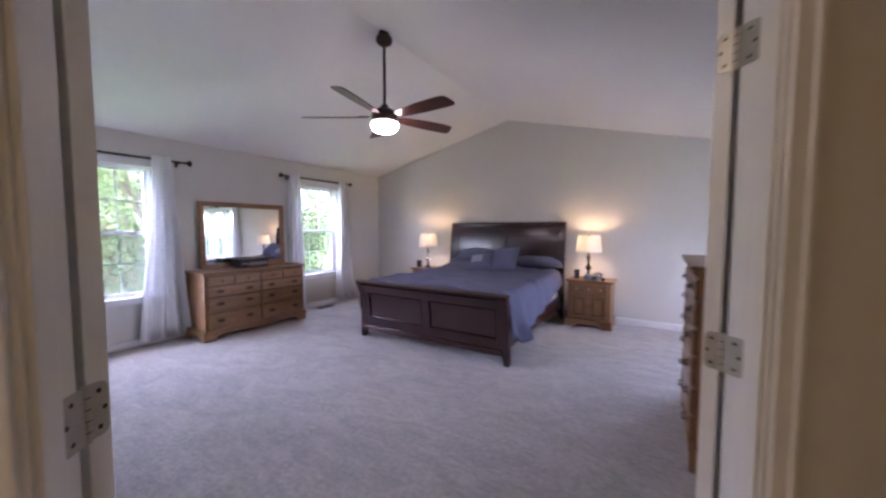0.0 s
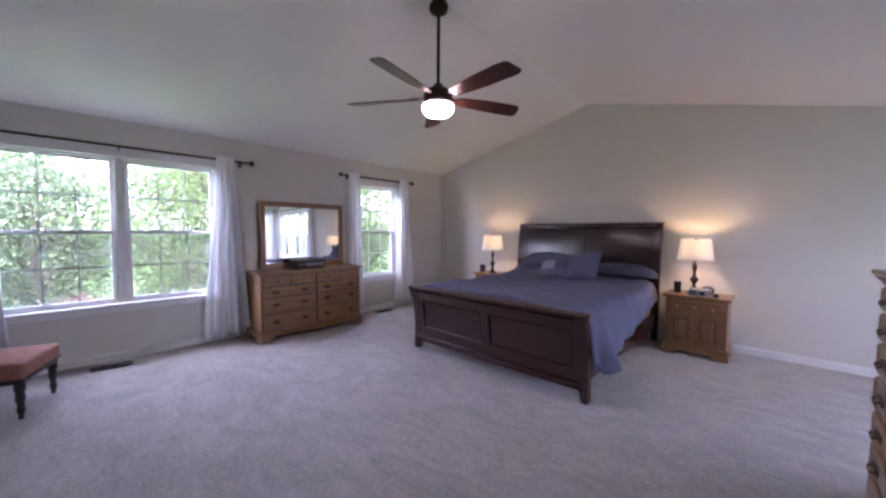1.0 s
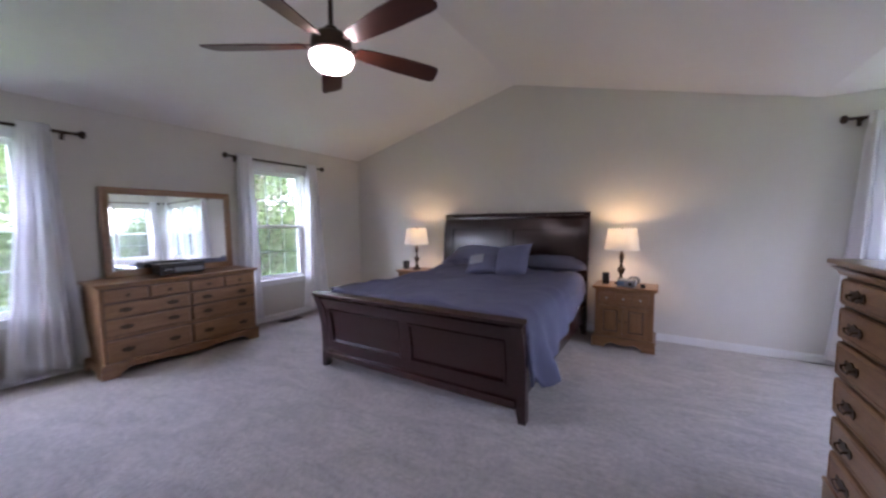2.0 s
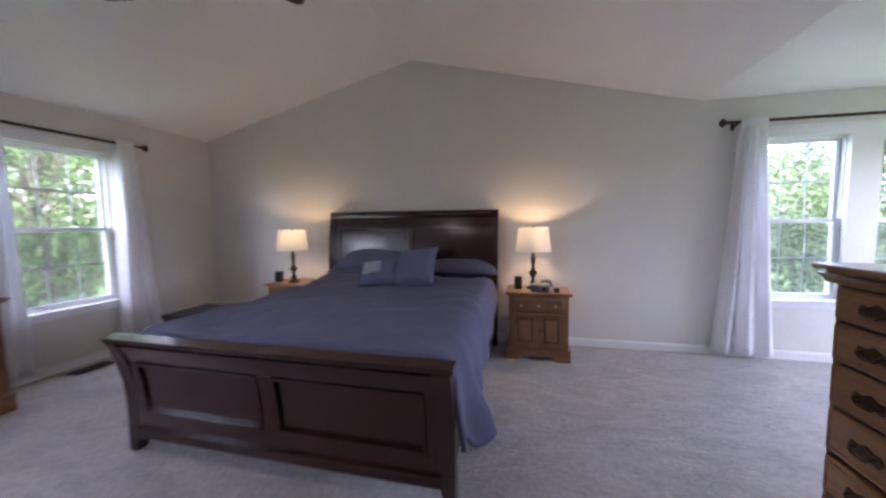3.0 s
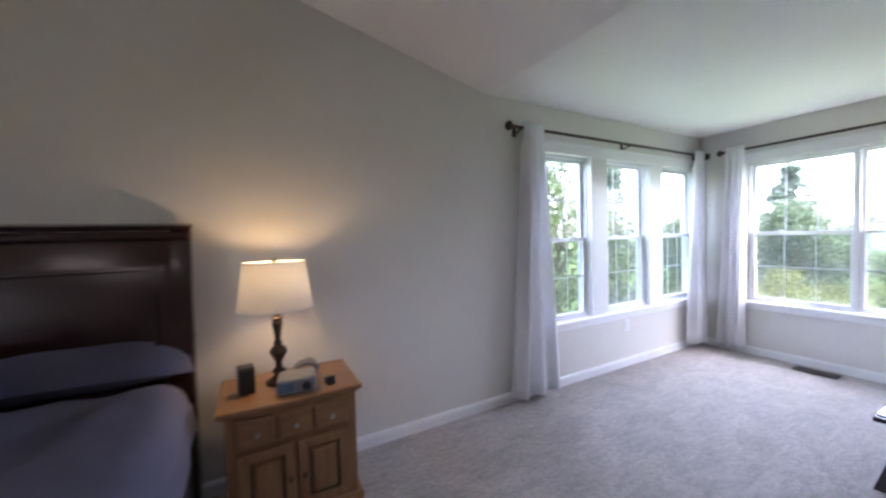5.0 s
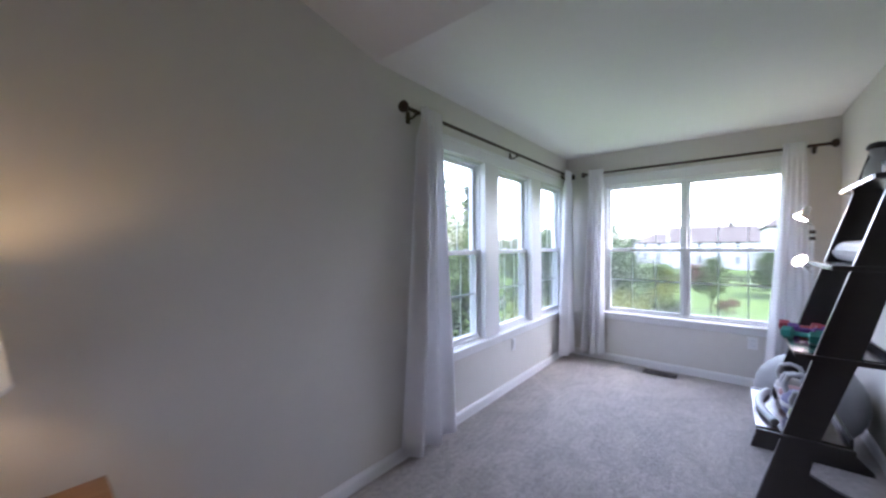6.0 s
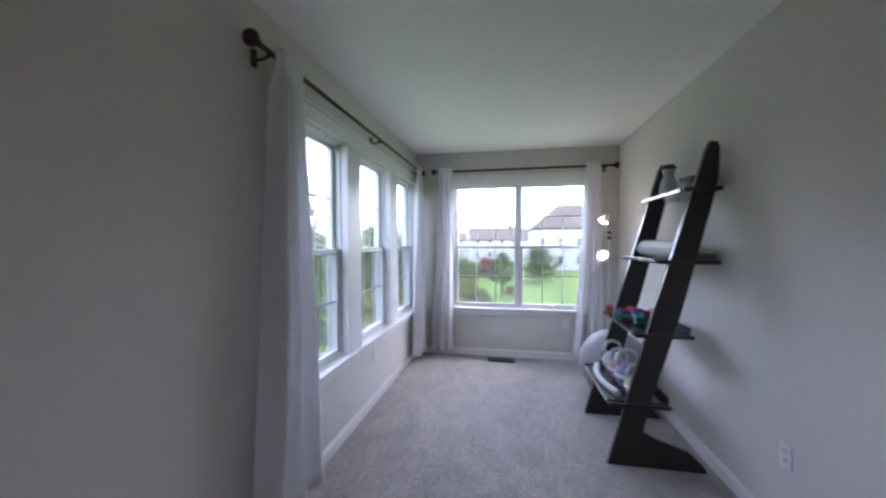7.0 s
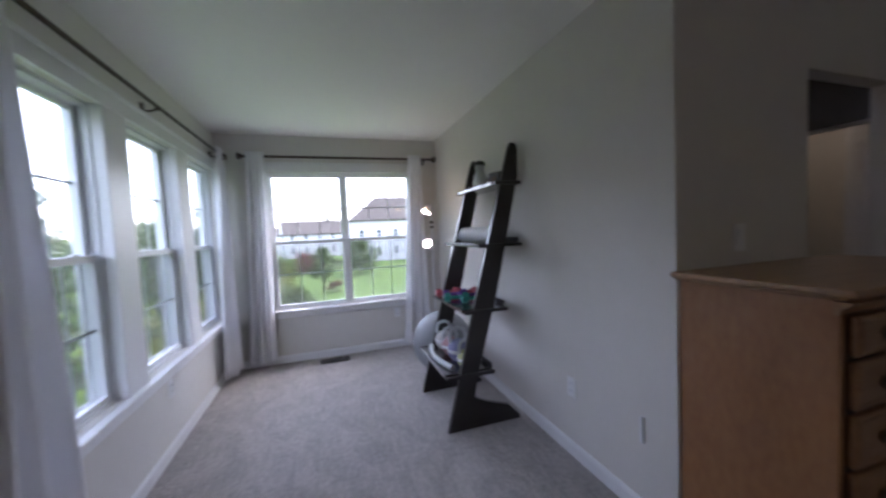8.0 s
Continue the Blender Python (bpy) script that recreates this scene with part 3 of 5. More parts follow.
part("crown_moulding", box(-0.985, 0.985, 2.278, 2.305, 1.385, 1.42, 0.009), CHERRY, head)
for s in (-1, 1):
    part("side_rail", box(s * 0.955 - 0.014, s * 0.955 + 0.014, 0.09, 2.25, 0.17, 0.36, 0.005), CHERRY, bed)
    for y in (0.06, 2.26):
        part("foot", prism([(0.985, 0), (0.936, 0), (0.90, 0.155), (0.985, 0.155)] if s > 0 else [(-0.985, 0.155), (-0.90, 0.155), (-0.936, 0), (-0.985, 0)], "y", y - 0.036, y + 0.036, 0.004), CHERRY, foot if y < 1 else head)

mattress = tagged(part("mattress", box(-2.94, -1.10, 3.57, 5.68, 0.30, 0.655, 0.05, segments=3), SHEET, smooth=True), "white mattress and sheet under the comforter", "mattress")


def comforter():
    """Quilted cover that lies over the mattress, hangs at both sides and swags at one foot corner."""
    bm = bmesh.new()
    nu, nv = 120, 90
    half, y0, y1 = 0.955, 3.545, 5.60
    rows = []
    for j in range(nv + 1):
        v = j / nv
        y = y0 + (y1 - y0) * v
        row = []
        for i in range(nu + 1):
            s = -1.42 + 2.84 * i / nu
            x, z = s, 0.0
            drop = abs(s) - half
            side = 1 if s > 0 else -1
            crown = 0.70 + 0.02 * math.cos(s * 1.5) + 0.035 * math.exp(-((v - 0.93) / 0.1) ** 2)
            wob = 0.02 * noise.noise((s * 2.6, y * 2.2, 3.1)) + 0.018 * noise.noise((s * 6, y * 5, 1.2)) + 0.004 * noise.noise((s * 22, y * 15, 5.2))
            crease = 0.045 * abs(noise.noise((s * 1.4 + y * 0.8, y * 3.3, 7.7))) - 0.005
            z = crown + wob - crease
            if drop > -0.09:
                t = max(0.0, drop + 0.09)
                reach = 0.09 * math.pi / 2
                if t < reach:
                    a = t / 0.09
                    x, z = side * (half - 0.09 + 0.09 * math.sin(a)), z - 0.09 * (1 - math.cos(a))
                else:
                    near = math.exp(-((v - 0.07) / 0.07) ** 2) if side > 0 else 0.0
                    far = 0.62 + 0.06 * math.sin(y * 4) if side < 0 else 1.10 - 0.84 * v ** 0.6 - 0.40 * math.exp(-(v / 0.03) ** 2) + 0.05 * noise.noise((0.3, y * 3, 1))
                    d = (t - reach) * max(0.2, far)
                    fold = (0.012 + 0.045 * near) * math.sin(y * 17 + 2 * noise.noise((y * 2, 0, 0))) * min(1, d / 0.25)
                    x, z = side * (half + 0.012 + fold + 0.12 * d + 0.26 * near * d), z - 0.09 - d
            end = max(0.0, 0.035 - (y - y0)) / 0.035
            row.append(bm.verts.new((-2.02 + x, y, max(z - 0.07 * end * end, 0.05))))
        rows.append(row)
    for a, b in zip(rows, rows[1:]):
        for i in range(nu):
            bm.faces.new((a[i], a[i + 1], b[i + 1], b[i]))
    c = thing("comforter", (-2.02, 3.60, 0.70), 0, "slate blue comforter draped over the bed sides", "bedding")
    back = Matrix.Translation((2.02, -3.60, -0.70))
    for i in (0, nu):
        part("hem", move(tube([r[i].co.copy() for r in rows[::2]], 0.009, sides=6), back), SLATE, c, "stitched hem", True)
    ob = part("cover", move(bm, back), SLATE, c, smooth=True)
    thick = ob.modifiers.new("padding", "SOLIDIFY")
    thick.thickness, thick.offset = 0.022, 1
    return c


comforter()


def pillow(place, turn, w, h, d, label, name="pillow", mat=SLATE):
    """A stuffed cushion, w wide, h high and d thick, standing on its lower edge."""
    bm = bmesh.new()
    n = 18
    for s in (-1, 1):
        g = []
        for j in range(n + 1):
            row = []
            for i in range(n + 1):
                u, v = 2 * i / n - 1, 2 * j / n - 1
                puff = (max(0.0, 1 - abs(u) ** 2.2) * max(0.0, 1 - abs(v) ** 2.2)) ** 0.58
                pinch = 1 - 0.105 * (1 - abs(u) ** 2) * abs(v) ** 3
                pin2 = 1 - 0.105 * (1 - abs(v) ** 2) * abs(u) ** 3
                row.append(bm.verts.new((u * w / 2 * pin2, s * (d / 2 * puff + 0.014 * noise.noise((u * 2.4 + w, v * 2.4, s + h)) * puff), h / 2 + v * h / 2 * pinch)))
            g.append(row)
        for a, b in zip(g, g[1:]):
            for i in range(n):
                bm.faces.new((a[i], a[i + 1], b[i + 1], b[i]))
    bmesh.ops.remove_doubles(bm, verts=bm.verts, dist=1e-4)
    ob = part(name, bm, mat, smooth=True)
    ob.matrix_world = pose(*place, *turn)
    return tagged(ob, label, "pillow", "pillows on the bed")


pillow((-2.52, 5.60, 0.765), (-72, 0, 3), 0.94, 0.50, 0.22, "slate blue bed pillow lying at the headboard")
pillow((-1.50, 5.60, 0.785), (-73, 0, -3), 0.98, 0.50, 0.22, "slate blue bed pillow lying at the headboard")
pillow((-2.42, 5.53, 0.845), (-68, 0, 2), 0.86, 0.46, 0.19, "slate blue bed pillow stacked on another")
pillow((-1.76, 5.06, 0.735), (-40, -9, -6), 0.44, 0.43, 0.21, "square slate blue cushion leaning on the pillows")
small = pillow((-2.10, 5.04, 0.745), (-44, -5, 8), 0.40, 0.30, 0.13, "small slate blue cushion with a pale grey patch")
bm = bmesh.new()
grid = []
for j in range(9):
    grid.append([])
    for i in range(9):
        u, v = (-0.14 + 0.17 * i / 8) / 0.20, (-0.045 + 0.14 * j / 8) / 0.15
        bulge = ((1 - abs(u) ** 2.2) * (1 - abs(v) ** 2.2)) ** 0.58
        grid[-1].append(bm.verts.new((u * 0.20, -0.065 * bulge + 0.014 * noise.noise((u * 2.4 + 0.40, v * 2.4, -0.70)) * -bulge - 0.003, 0.15 + v * 0.15)))
for a, b in zip(grid, grid[1:]):
    for i in range(8):
        bm.faces.new((a[i], a[i + 1], b[i + 1], b[i]))
patch = part("patch", bm, SLATE_PALE, small, "pale grey patch", True)
patch.modifiers.new("cloth", "SOLIDIFY").thickness = 0.004


# ---- case furniture ----
def bail_pull(parent, m, w=0.085):
    """A shaped back plate with a hanging bail. Local x along the drawer, y out of it."""
    bm = prism([(-w * 0.72, 0), (-w * 0.6, 0.019), (-w * 0.3, 0.015), (0, 0.028), (w * 0.3, 0.015), (w * 0.6, 0.019), (w * 0.72, 0), (w * 0.55, -0.019), (w * 0.25, -0.014), (0, -0.025), (-w * 0.25, -0.014), (-w * 0.55, -0.019)], "y", -0.003, 0.0)
    tube([(-w * 0.42, -0.004, 0.004), (-w * 0.42, -0.02, 0.0), (-w * 0.3, -0.020, -0.012), (0, -0.020, -0.015), (w * 0.3, -0.020, -0.012), (w * 0.42, -0.02, 0.0), (w * 0.42, -0.004, 0.004)], 0.004, bm, 6)
    return part("handle", move(bm, m), BRASS, parent, "aged brass bail pull")


def knob(parent, m, mat=BRASS, r=0.014):
    bm = lathe([(0.006, 0), (0.005, 0.008), (r, 0.014), (r * 1.05, 0.02), (r * 0.7, 0.026), (0, 0.028)], m @ pose(0, 0, 0, 90, 0, 0), sides=12)
    return part("knob", bm, mat, parent, "small round knob", True)


def scallop(w, h, foot):
    """The outline of a bracket base seen from the front: feet, and a curved apron between them."""
    k = [(-w / 2, 0), (-w / 2 + foot, 0), (-w / 2 + foot * 1.05, h * 0.3), (-w / 2 + foot * 1.35, h * 0.42), (-w / 2 + foot * 1.5, h * 0.62)]
    mid = [(-w * 0.16, h * 0.58), (-w * 0.10, h * 0.42), (0, h * 0.36)]
    left = k + mid
    return left + [(-x, z) for x, z in reversed(left[:-1])] + [(w / 2, h), (-w / 2, h)]


def drawer(parent, x0, x1, z0, z1, pulls, kind="bail", grain=OAKX, pull=0.066):
    d = part("drawer", box(x0, x1, -0.024, 0.0, z0, z1, 0.011, segments=3), grain, parent)
    bm = frame_ring(x0 + 0.012, x1 - 0.012, z0 + 0.012, z1 - 0.012, 0.008, -0.027, -0.022, 0.0)
    part("bead", bm, grain, d)
    for x in pulls:
        m = pose(x, -0.027, (z0 + z1) / 2)
        bail_pull(d, m, pull) if kind == "bail" else knob(d, m)
    # flat dark ring that paints the shadow line round the drawer front
    part("gap_shade", frame_ring(x0 - 0.005, x1 + 0.005, z0 - 0.005, z1 + 0.005, 0.006, -0.0015, 0.002, 0.0), ESPRESSO, d)
    return d


def case(c, w, d, z0, z1, top_over, mat):
    """Carcass with a moulded top and a bracket base. Local front is y = 0, the back y = d."""
    part("body", box(-w / 2, w / 2, 0.0, d, z0 - 0.01, z1, 0.003), mat, c)
    bm = box(-w / 2 - top_over, w / 2 + top_over, -top_over, d, z1 + 0.012, z1 + 0.034, 0.008, segments=3)
    part("top", bm, OAKX, c, "moulded oak top")
    part("cornice", box(-w / 2 - top_over * 0.5, w / 2 + top_over * 0.5, -top_over * 0.5, d, z1, z1 + 0.012, 0.004), OAKX, c)
    base = part("base", prism(scallop(w + 0.036, z0, 0.12), "y", -0.02, 0.002, 0.003), OAKX, c, "scalloped bracket base")
    for s in (-1, 1):
        side = prism([(-0.018, 0), (0.1, 0), (0.13, z0 * 0.5), (d - 0.14, z0 * 0.5), (d - 0.11, 0), (d, 0), (d, z0), (-0.018, z0)], "x", s * (w / 2 + 0.018) - 0.011, s * (w / 2 + 0.018) + 0.002 * s, 0.0)
        part("base_side", side, OAKY, base)
    part("base_moulding", box(-w / 2 - 0.024, w / 2 + 0.024, -0.026, d, z0, z0 + 0.018, 0.006), OAKX, base)
    return c


def nightstand(place, label):
    c = thing("nightstand", place, 0, label, "nightstand", "nightstands")
    case(c, 0.55, 0.40, 0.10, 0.62, 0.03, OAK)
    d = part("drawer", box(-0.235, 0.235, -0.016, 0.0, 0.475, 0.60, 0.006), OAKX, c)
    for x in (-0.155, 0.0, 0.155):
        part("facet", box(x - 0.07, x + 0.07, -0.024, -0.014, 0.487, 0.588, 0.006), OAKX, d)
        knob(d, pose(x, -0.024, 0.537), NICKEL, 0.011)
    for s in (-1, 1):
        x0, x1 = (0.006, 0.232) if s > 0 else (-0.232, -0.006)
        o = part("door", frame_ring(x0, x1, 0.135, 0.455, 0.045, -0.022, 0.0, 0.004), OAK, c)
        part("panel", box(x0 + 0.046, x1 - 0.046, -0.008, -0.001, 0.181, 0.409), OAK, o)
        # thin dark ring, shade of the recess put in as colour
        part("groove_shade", frame_ring(x0 + 0.045, x1 - 0.045, 0.180, 0.410, 0.007, -0.0095, -0.0075, 0.0), ESPRESSO, o)
        part("raised_field", box(x0 + 0.058, x1 - 0.058, -0.021, -0.006, 0.193, 0.397, 0.012), OAK, o)
        knob(o, pose(s * 0.03, -0.022, 0.30), BRASS, 0.010)
    return c


nightstand((-0.623, 5.385, 0), "golden oak nightstand with two panelled doors")
nightstand((-3.33, 5.385, 0), "golden oak nightstand half hidden by the bed")

dresser = thing("dresser", (-4.355, 2.975, 0), 90, "wide golden oak dresser with brass pulls", "dresser")
case(dresser, 1.34, 0.46, 0.11, 0.795, 0.035, OAK)
for s in (-1, 1):
    a, b = (-0.648, -0.012) if s < 0 else (0.012, 0.648)
    m = (a + b) / 2
    drawer(dresser, a, m - 0.006, 0.665, 0.775, [(a + m) / 2], "knob"), drawer(dresser, m + 0.006, b, 0.665, 0.775, [(b + m) / 2], "knob")
    for z0, z1 in ((0.525, 0.65), (0.365, 0.51), (0.135, 0.33)):
        drawer(dresser, a, b, z0, z1, [a + 0.14, b - 0.14])
mirror = thing("dresser_mirror", (-4.80, 3.05, 0.829), 90, "oak framed mirror standing on the dresser", "mirror")
mirror.matrix_world = pose(-4.80, 3.05, 0.829, -0.7, 0, 89)
part("frame", frame_ring(-0.585, 0.585, 0.0, 0.875, 0.055, -0.018, 0.018, 0.008), OAKX, mirror, smooth=True)
part("frame_bead", frame_ring(-0.532, 0.532, 0.053, 0.822, 0.012, -0.024, -0.010, 0.003), OAKX, mirror)
part("glass", box(-0.535, 0.535, -0.006, 0.0, 0.05, 0.825), MIRROR, mirror, "silvered mirror glass")
part("backing", box(-0.56, 0.56, 0.002, 0.016, 0.02, 0.85), BLACK, mirror)
for x in (-0.45, 0.45):
    part("support", box(x - 0.03, x + 0.03, 0.02, 0.04, 0.0, 0.6, 0.004), OAK, mirror)
radio = thing("tabletop_stereo", (-4.58, 2.99, 0.829), 90, "black tabletop stereo on the dresser top", "stereo")
part("body", box(-0.20, 0.20, -0.10, 0.12, 0.012, 0.10, 0.012), BLACK, radio)
part("lid", box(-0.205, 0.205, -0.09, 0.13, 0.10, 0.115, 0.006), BLACK, radio)
part("front_panel", box(-0.08, 0.18, -0.106, -0.098, 0.03, 0.075, 0.003), GREYP, radio, "grey control panel")
for x in (-0.15, -0.11):
    part("dial", lathe([(0.018, 0), (0.018, 0.012), (0.014, 0.016), (0, 0.016)], pose(x, -0.10, 0.05, 90), sides=14), CHROME, radio)
for x in (-0.16, 0.16):
    part("foot", box(x - 0.02, x + 0.02, -0.07, 0.09, 0.0, 0.014), BLACK, radio)

chest = thing("chest_of_drawers", (0, 0, 0), 0, "tall golden oak chest of drawers against the wall", "chest of drawers")
chest.matrix_world = pose(0.385, 3.12, 0, 0, 0, -90)
case(chest, 0.92, 0.455, 0.12, 1.125, 0.052, VENEER)
part("crown", prism([(-0.044, 1.124), (0.0, 1.124), (0.0, 1.085), (-0.012, 1.088), (-0.02, 1.105)], "x", -0.50, 0.50), OAKX, chest, "ogee moulding under the top")
for z0, z1 in ((0.965, 1.078), (0.815, 0.95), (0.65, 0.80), (0.475, 0.635), (0.315, 0.455), (0.15, 0.295)):
    drawer(chest, -0.435, 0.435, z0, z1, (-0.27, 0.27), pull=0.088)


# ---- lamps and small things on the nightstands ----
def table_lamp(place, label):
    t = thing("table_lamp", place, 0, label, "table lamp", "bedside lamps")
    prof = [(0.062, 0), (0.064, 0.012), (0.05, 0.02), (0.03, 0.03), (0.022, 0.045), (0.034, 0.06), (0.018, 0.075), (0.014, 0.10), (0.028, 0.13), (0.042, 0.155), (0.034, 0.175),
            (0.017, 0.19), (0.022, 0.20), (0.013, 0.215), (0.018, 0.26), (0.026, 0.30), (0.018, 0.315), (0.03, 0.325), (0.012, 0.335), (0.009, 0.375)]
    part("base", lathe(prof, sides=20), IRON, t, "turned dark bronze base", True)
    bm = lathe([(0.172, 0.375), (0.142, 0.605), (0.140, 0.605), (0.170, 0.375)], sides=40)
    bm.faces.ensure_lookup_table()
    bmesh.ops.delete(bm, geom=[f for f in bm.faces if len(f.verts) > 4], context="FACES")
    part("shade", bm, SHADE, t, "lit linen drum shade", True)
    for r, z in ((0.172, 0.377), (0.142, 0.603)):
        part("shade_trim", tube([(r * math.cos(a * math.tau / 40), r * math.sin(a * math.tau / 40), z) for a in range(41)], 0.003, sides=6), SHEET, t)
    bm = tube([(0, 0, 0.37), (0, 0, 0.60)], 0.004, sides=6)
    tube([(-0.14, 0, 0.597), (0.14, 0, 0.597)], 0.0025, bm, 5), tube([(0, -0.14, 0.597), (0, 0.14, 0.597)], 0.0025, bm, 5)
    part("harp", bm, BRASS, t)
    part("finial", lathe([(0.006, 0.60), (0.010, 0.612), (0, 0.624)], sides=10), IRON, t)
    return t


table_lamp((-0.67, 5.60, 0.655), "lit bedside lamp with a dark turned base")
table_lamp((-3.36, 5.52, 0.655), "lit bedside lamp with a dark turned base")
for x, y in ((-0.815, 5.55), (-3.54, 5.50)):
    s = thing("desk_speaker", (x, y, 0.655), 8, "small black box speaker on the nightstand", "speaker", "small speakers")
    part("cabinet", box(-0.035, 0.035, -0.035, 0.035, 0, 0.125, 0.006), BLACK, s)
    part("grille", box(-0.029, 0.029, -0.039, -0.034, 0.012, 0.115, 0.002), BLACK, s)
cp = thing("breathing_machine", (-0.60, 5.47, 0.655), -8, "grey breathing machine with a display on the nightstand", "medical device")
part("body", box(-0.085, 0.085, -0.075, 0.06, 0.0, 0.075, 0.018, segments=3), GREYP, cp, smooth=True)
part("display", box(-0.075, -0.015, -0.079, -0.073, 0.015, 0.06, 0.003), SCREEN, cp, "blue-grey display")
part("dial", lathe([(0.02, 0), (0.02, 0.012), (0.015, 0.016), (0, 0.016)], pose(0.045, -0.075, 0.038, 90), sides=16), BLACK, cp)
hose = thing("breathing_hose", (-0.545, 5.56, 0.650), 0, "coiled grey hose with a mask on the nightstand", "hose")
part("coil", tube([(0.052 * math.cos(a * 0.4), 0.014 * a / 8, 0.052 + 0.036 * math.sin(a * 0.4)) for a in range(36)], 0.012, sides=8), GREYP, hose, smooth=True)
part("mask", lathe([(0.03, 0), (0.036, 0.02), (0.028, 0.05), (0.012, 0.062), (0, 0.064)], pose(-0.05, 0.0, 0.012), sides=16), GREYP, hose, "grey rubber mask", True)
cube = thing("watch_stand", (-0.455, 5.44, 0.655), 15, "small black watch stand on the nightstand", "watch stand")
part("block", prism([(-0.022, 0), (0.022, 0), (0.018, 0.035), (-0.010, 0.038)], "x", -0.02, 0.02, 0.003), BLACK, cube)
BENCH = material("dark_brown_leather", (0.013, 0.010, 0.009), 0.62, second=(0.02, 0.015, 0.013), scale=14, bump=0.15, bump_scale=140)
trunk_box = thing("storage_bench", (-4.0, 4.85, 0), 0, "dark storage bench beside the bed", "bench")
part("body", box(-0.15, 0.15, -0.25, 0.25, 0.03, 0.42, 0.006), BENCH, trunk_box)
part("lid", box(-0.16, 0.16, -0.26, 0.26, 0.42, 0.465, 0.012), BENCH, trunk_box)
for x in (-0.12, 0.12):
    for y in (-0.22, 0.22):
        part("leg", box(x - 0.02, x + 0.02, y - 0.02, y + 0.02, 0, 0.035, 0.003), ESPRESSO, trunk_box)


# ---- ceiling fan ----
fan = thing("ceiling_fan", (-2.02, 2.84, 0), 0, "dark bronze five-blade ceiling fan with a lit bowl", "ceiling fan")
part("canopy", lathe([(0.012, 3.028), (0.045, 3.032), (0.068, 3.05), (0.076, 3.08), (0.07, 3.10), (0.05, 3.115), (0.05, 3.155)], sides=28), IRON, fan, smooth=True)
part("downrod", tube([(0, 0, 2.47), (0, 0, 3.04)], 0.013, sides=12), IRON, fan, smooth=True)
part("motor", lathe([(0.02, 2.50), (0.035, 2.49), (0.04, 2.465), (0.085, 2.45), (0.115, 2.42), (0.12, 2.38), (0.11, 2.355), (0.115, 2.345), (0.105, 2.33), (0.02, 2.328)], sides=32), IRON, fan, "dark bronze motor housing", True)
part("light_bowl", lathe([(0.105, 2.335), (0.122, 2.328), (0.125, 2.312), (0.116, 2.28), (0.09, 2.254), (0.05, 2.241), (0, 2.238)], sides=36), BOWL, fan, "lit frosted glass bowl", True)
for k in range(5):
    turn = pose(0, 0, 2.385, 0, 0, 67.0 + 72 * k) @ pose(0, 0, 0, -14)
    outline = [(0.16, -0.042), (0.24, -0.056), (0.45, -0.074), (0.66, -0.078), (0.715, -0.072), (0.735, -0.05), (0.76, 0.045), (0.745, 0.066), (0.70, 0.074), (0.45, 0.07), (0.24, 0.056), (0.16, 0.042)]
    b = part("blade", move(prism(outline, "z", -0.004, 0.004, 0.002), turn), BLADE, fan, "dark walnut blade")
    iron = prism([(0.09, -0.018), (0.15, -0.014), (0.19, -0.036), (0.235, -0.03), (0.25, 0.0), (0.235, 0.03), (0.19, 0.036), (0.15, 0.014), (0.09, 0.018)], "z", 0.005, 0.011, 0.001)
    part("blade_iron", move(iron, turn), IRON, b)


# ---- floor registers, outlets, switch ----
def register(place, turn):
    r = thing("floor_register", place, turn, "dark brown floor register set in the carpet", "vent", "floor registers")
    part("frame", frame_ring(-0.15, 0.15, -0.065, 0.065, 0.016, -0.006, 0.0, 0.001), IRON, r)
    for ob in r.children:
        ob.data.transform(pose(0, 0, 0.0065, -90))
    part("well", box(-0.135, 0.135, -0.05, 0.05, 0.0006, 0.0012), BLACK, r)
    for i in range(12):
        x = -0.125 + 0.25 * i / 11
        part("louvre", box(x - 0.003, x + 0.003, -0.05, 0.05, 0.0014, 0.0052), IRON, r)


register((3.775, 4.865, 0), 90), register((-4.645, 1.04, 0), 90), register((-4.68, 4.32, 0), 90)


def outlet(place, turn, label, kind="outlet"):
    o = thing("wall_outlet" if kind == "outlet" else "light_switch", place, turn, label, kind, "wall plates")
    part("plate", box(-0.036, 0.036, -0.006, -0.0005, -0.058, 0.058, 0.003), TRIM, o)
    if kind == "outlet":
        for z in (-0.02, 0.02):
            s = part("socket", lathe([(0.016, 0.0), (0.016, 0.002), (0.0, 0.002)], pose(0, -0.006, z, 90), sides=14), VINYL, o)
            for x in (-0.006, 0.006):
                part("slot", box(x - 0.0012, x + 0.0012, -0.0092, -0.0082, z - 0.004, z + 0.006), BLACK, s)
    elif kind == "switch":
        part("rocker", prism([(-0.0065, -0.033), (-0.011, 0.033), (-0.005, 0.033), (-0.005, -0.033)], "x", -0.016, 0.016), VINYL, o)


outlet((2.53, N, 0.415), 0, "white wall outlet under the triple window")
outlet((E, 4.13, 0.415), -90, "white wall outlet beside the curtain")
outlet((1.515, NS, 0.41), 180, "white wall outlet low on the nook wall")
strip = tagged(part("cable_cover", box(1.02, 1.038, NS + 0.0005, NS + 0.012, 0.355, 0.475, 0.003), VINYL), "narrow white cable cover low on the nook wall", "cable cover")
outlet((EW, 3.21, 1.27), -90, "white rocker switch on the shaded wall", "switch")


# ---- ladder shelf with exercise gear ----
ladder = thing("ladder_shelf", (2.335, NS, 0), 180, "espresso leaning ladder shelf holding exercise gear", "shelf")
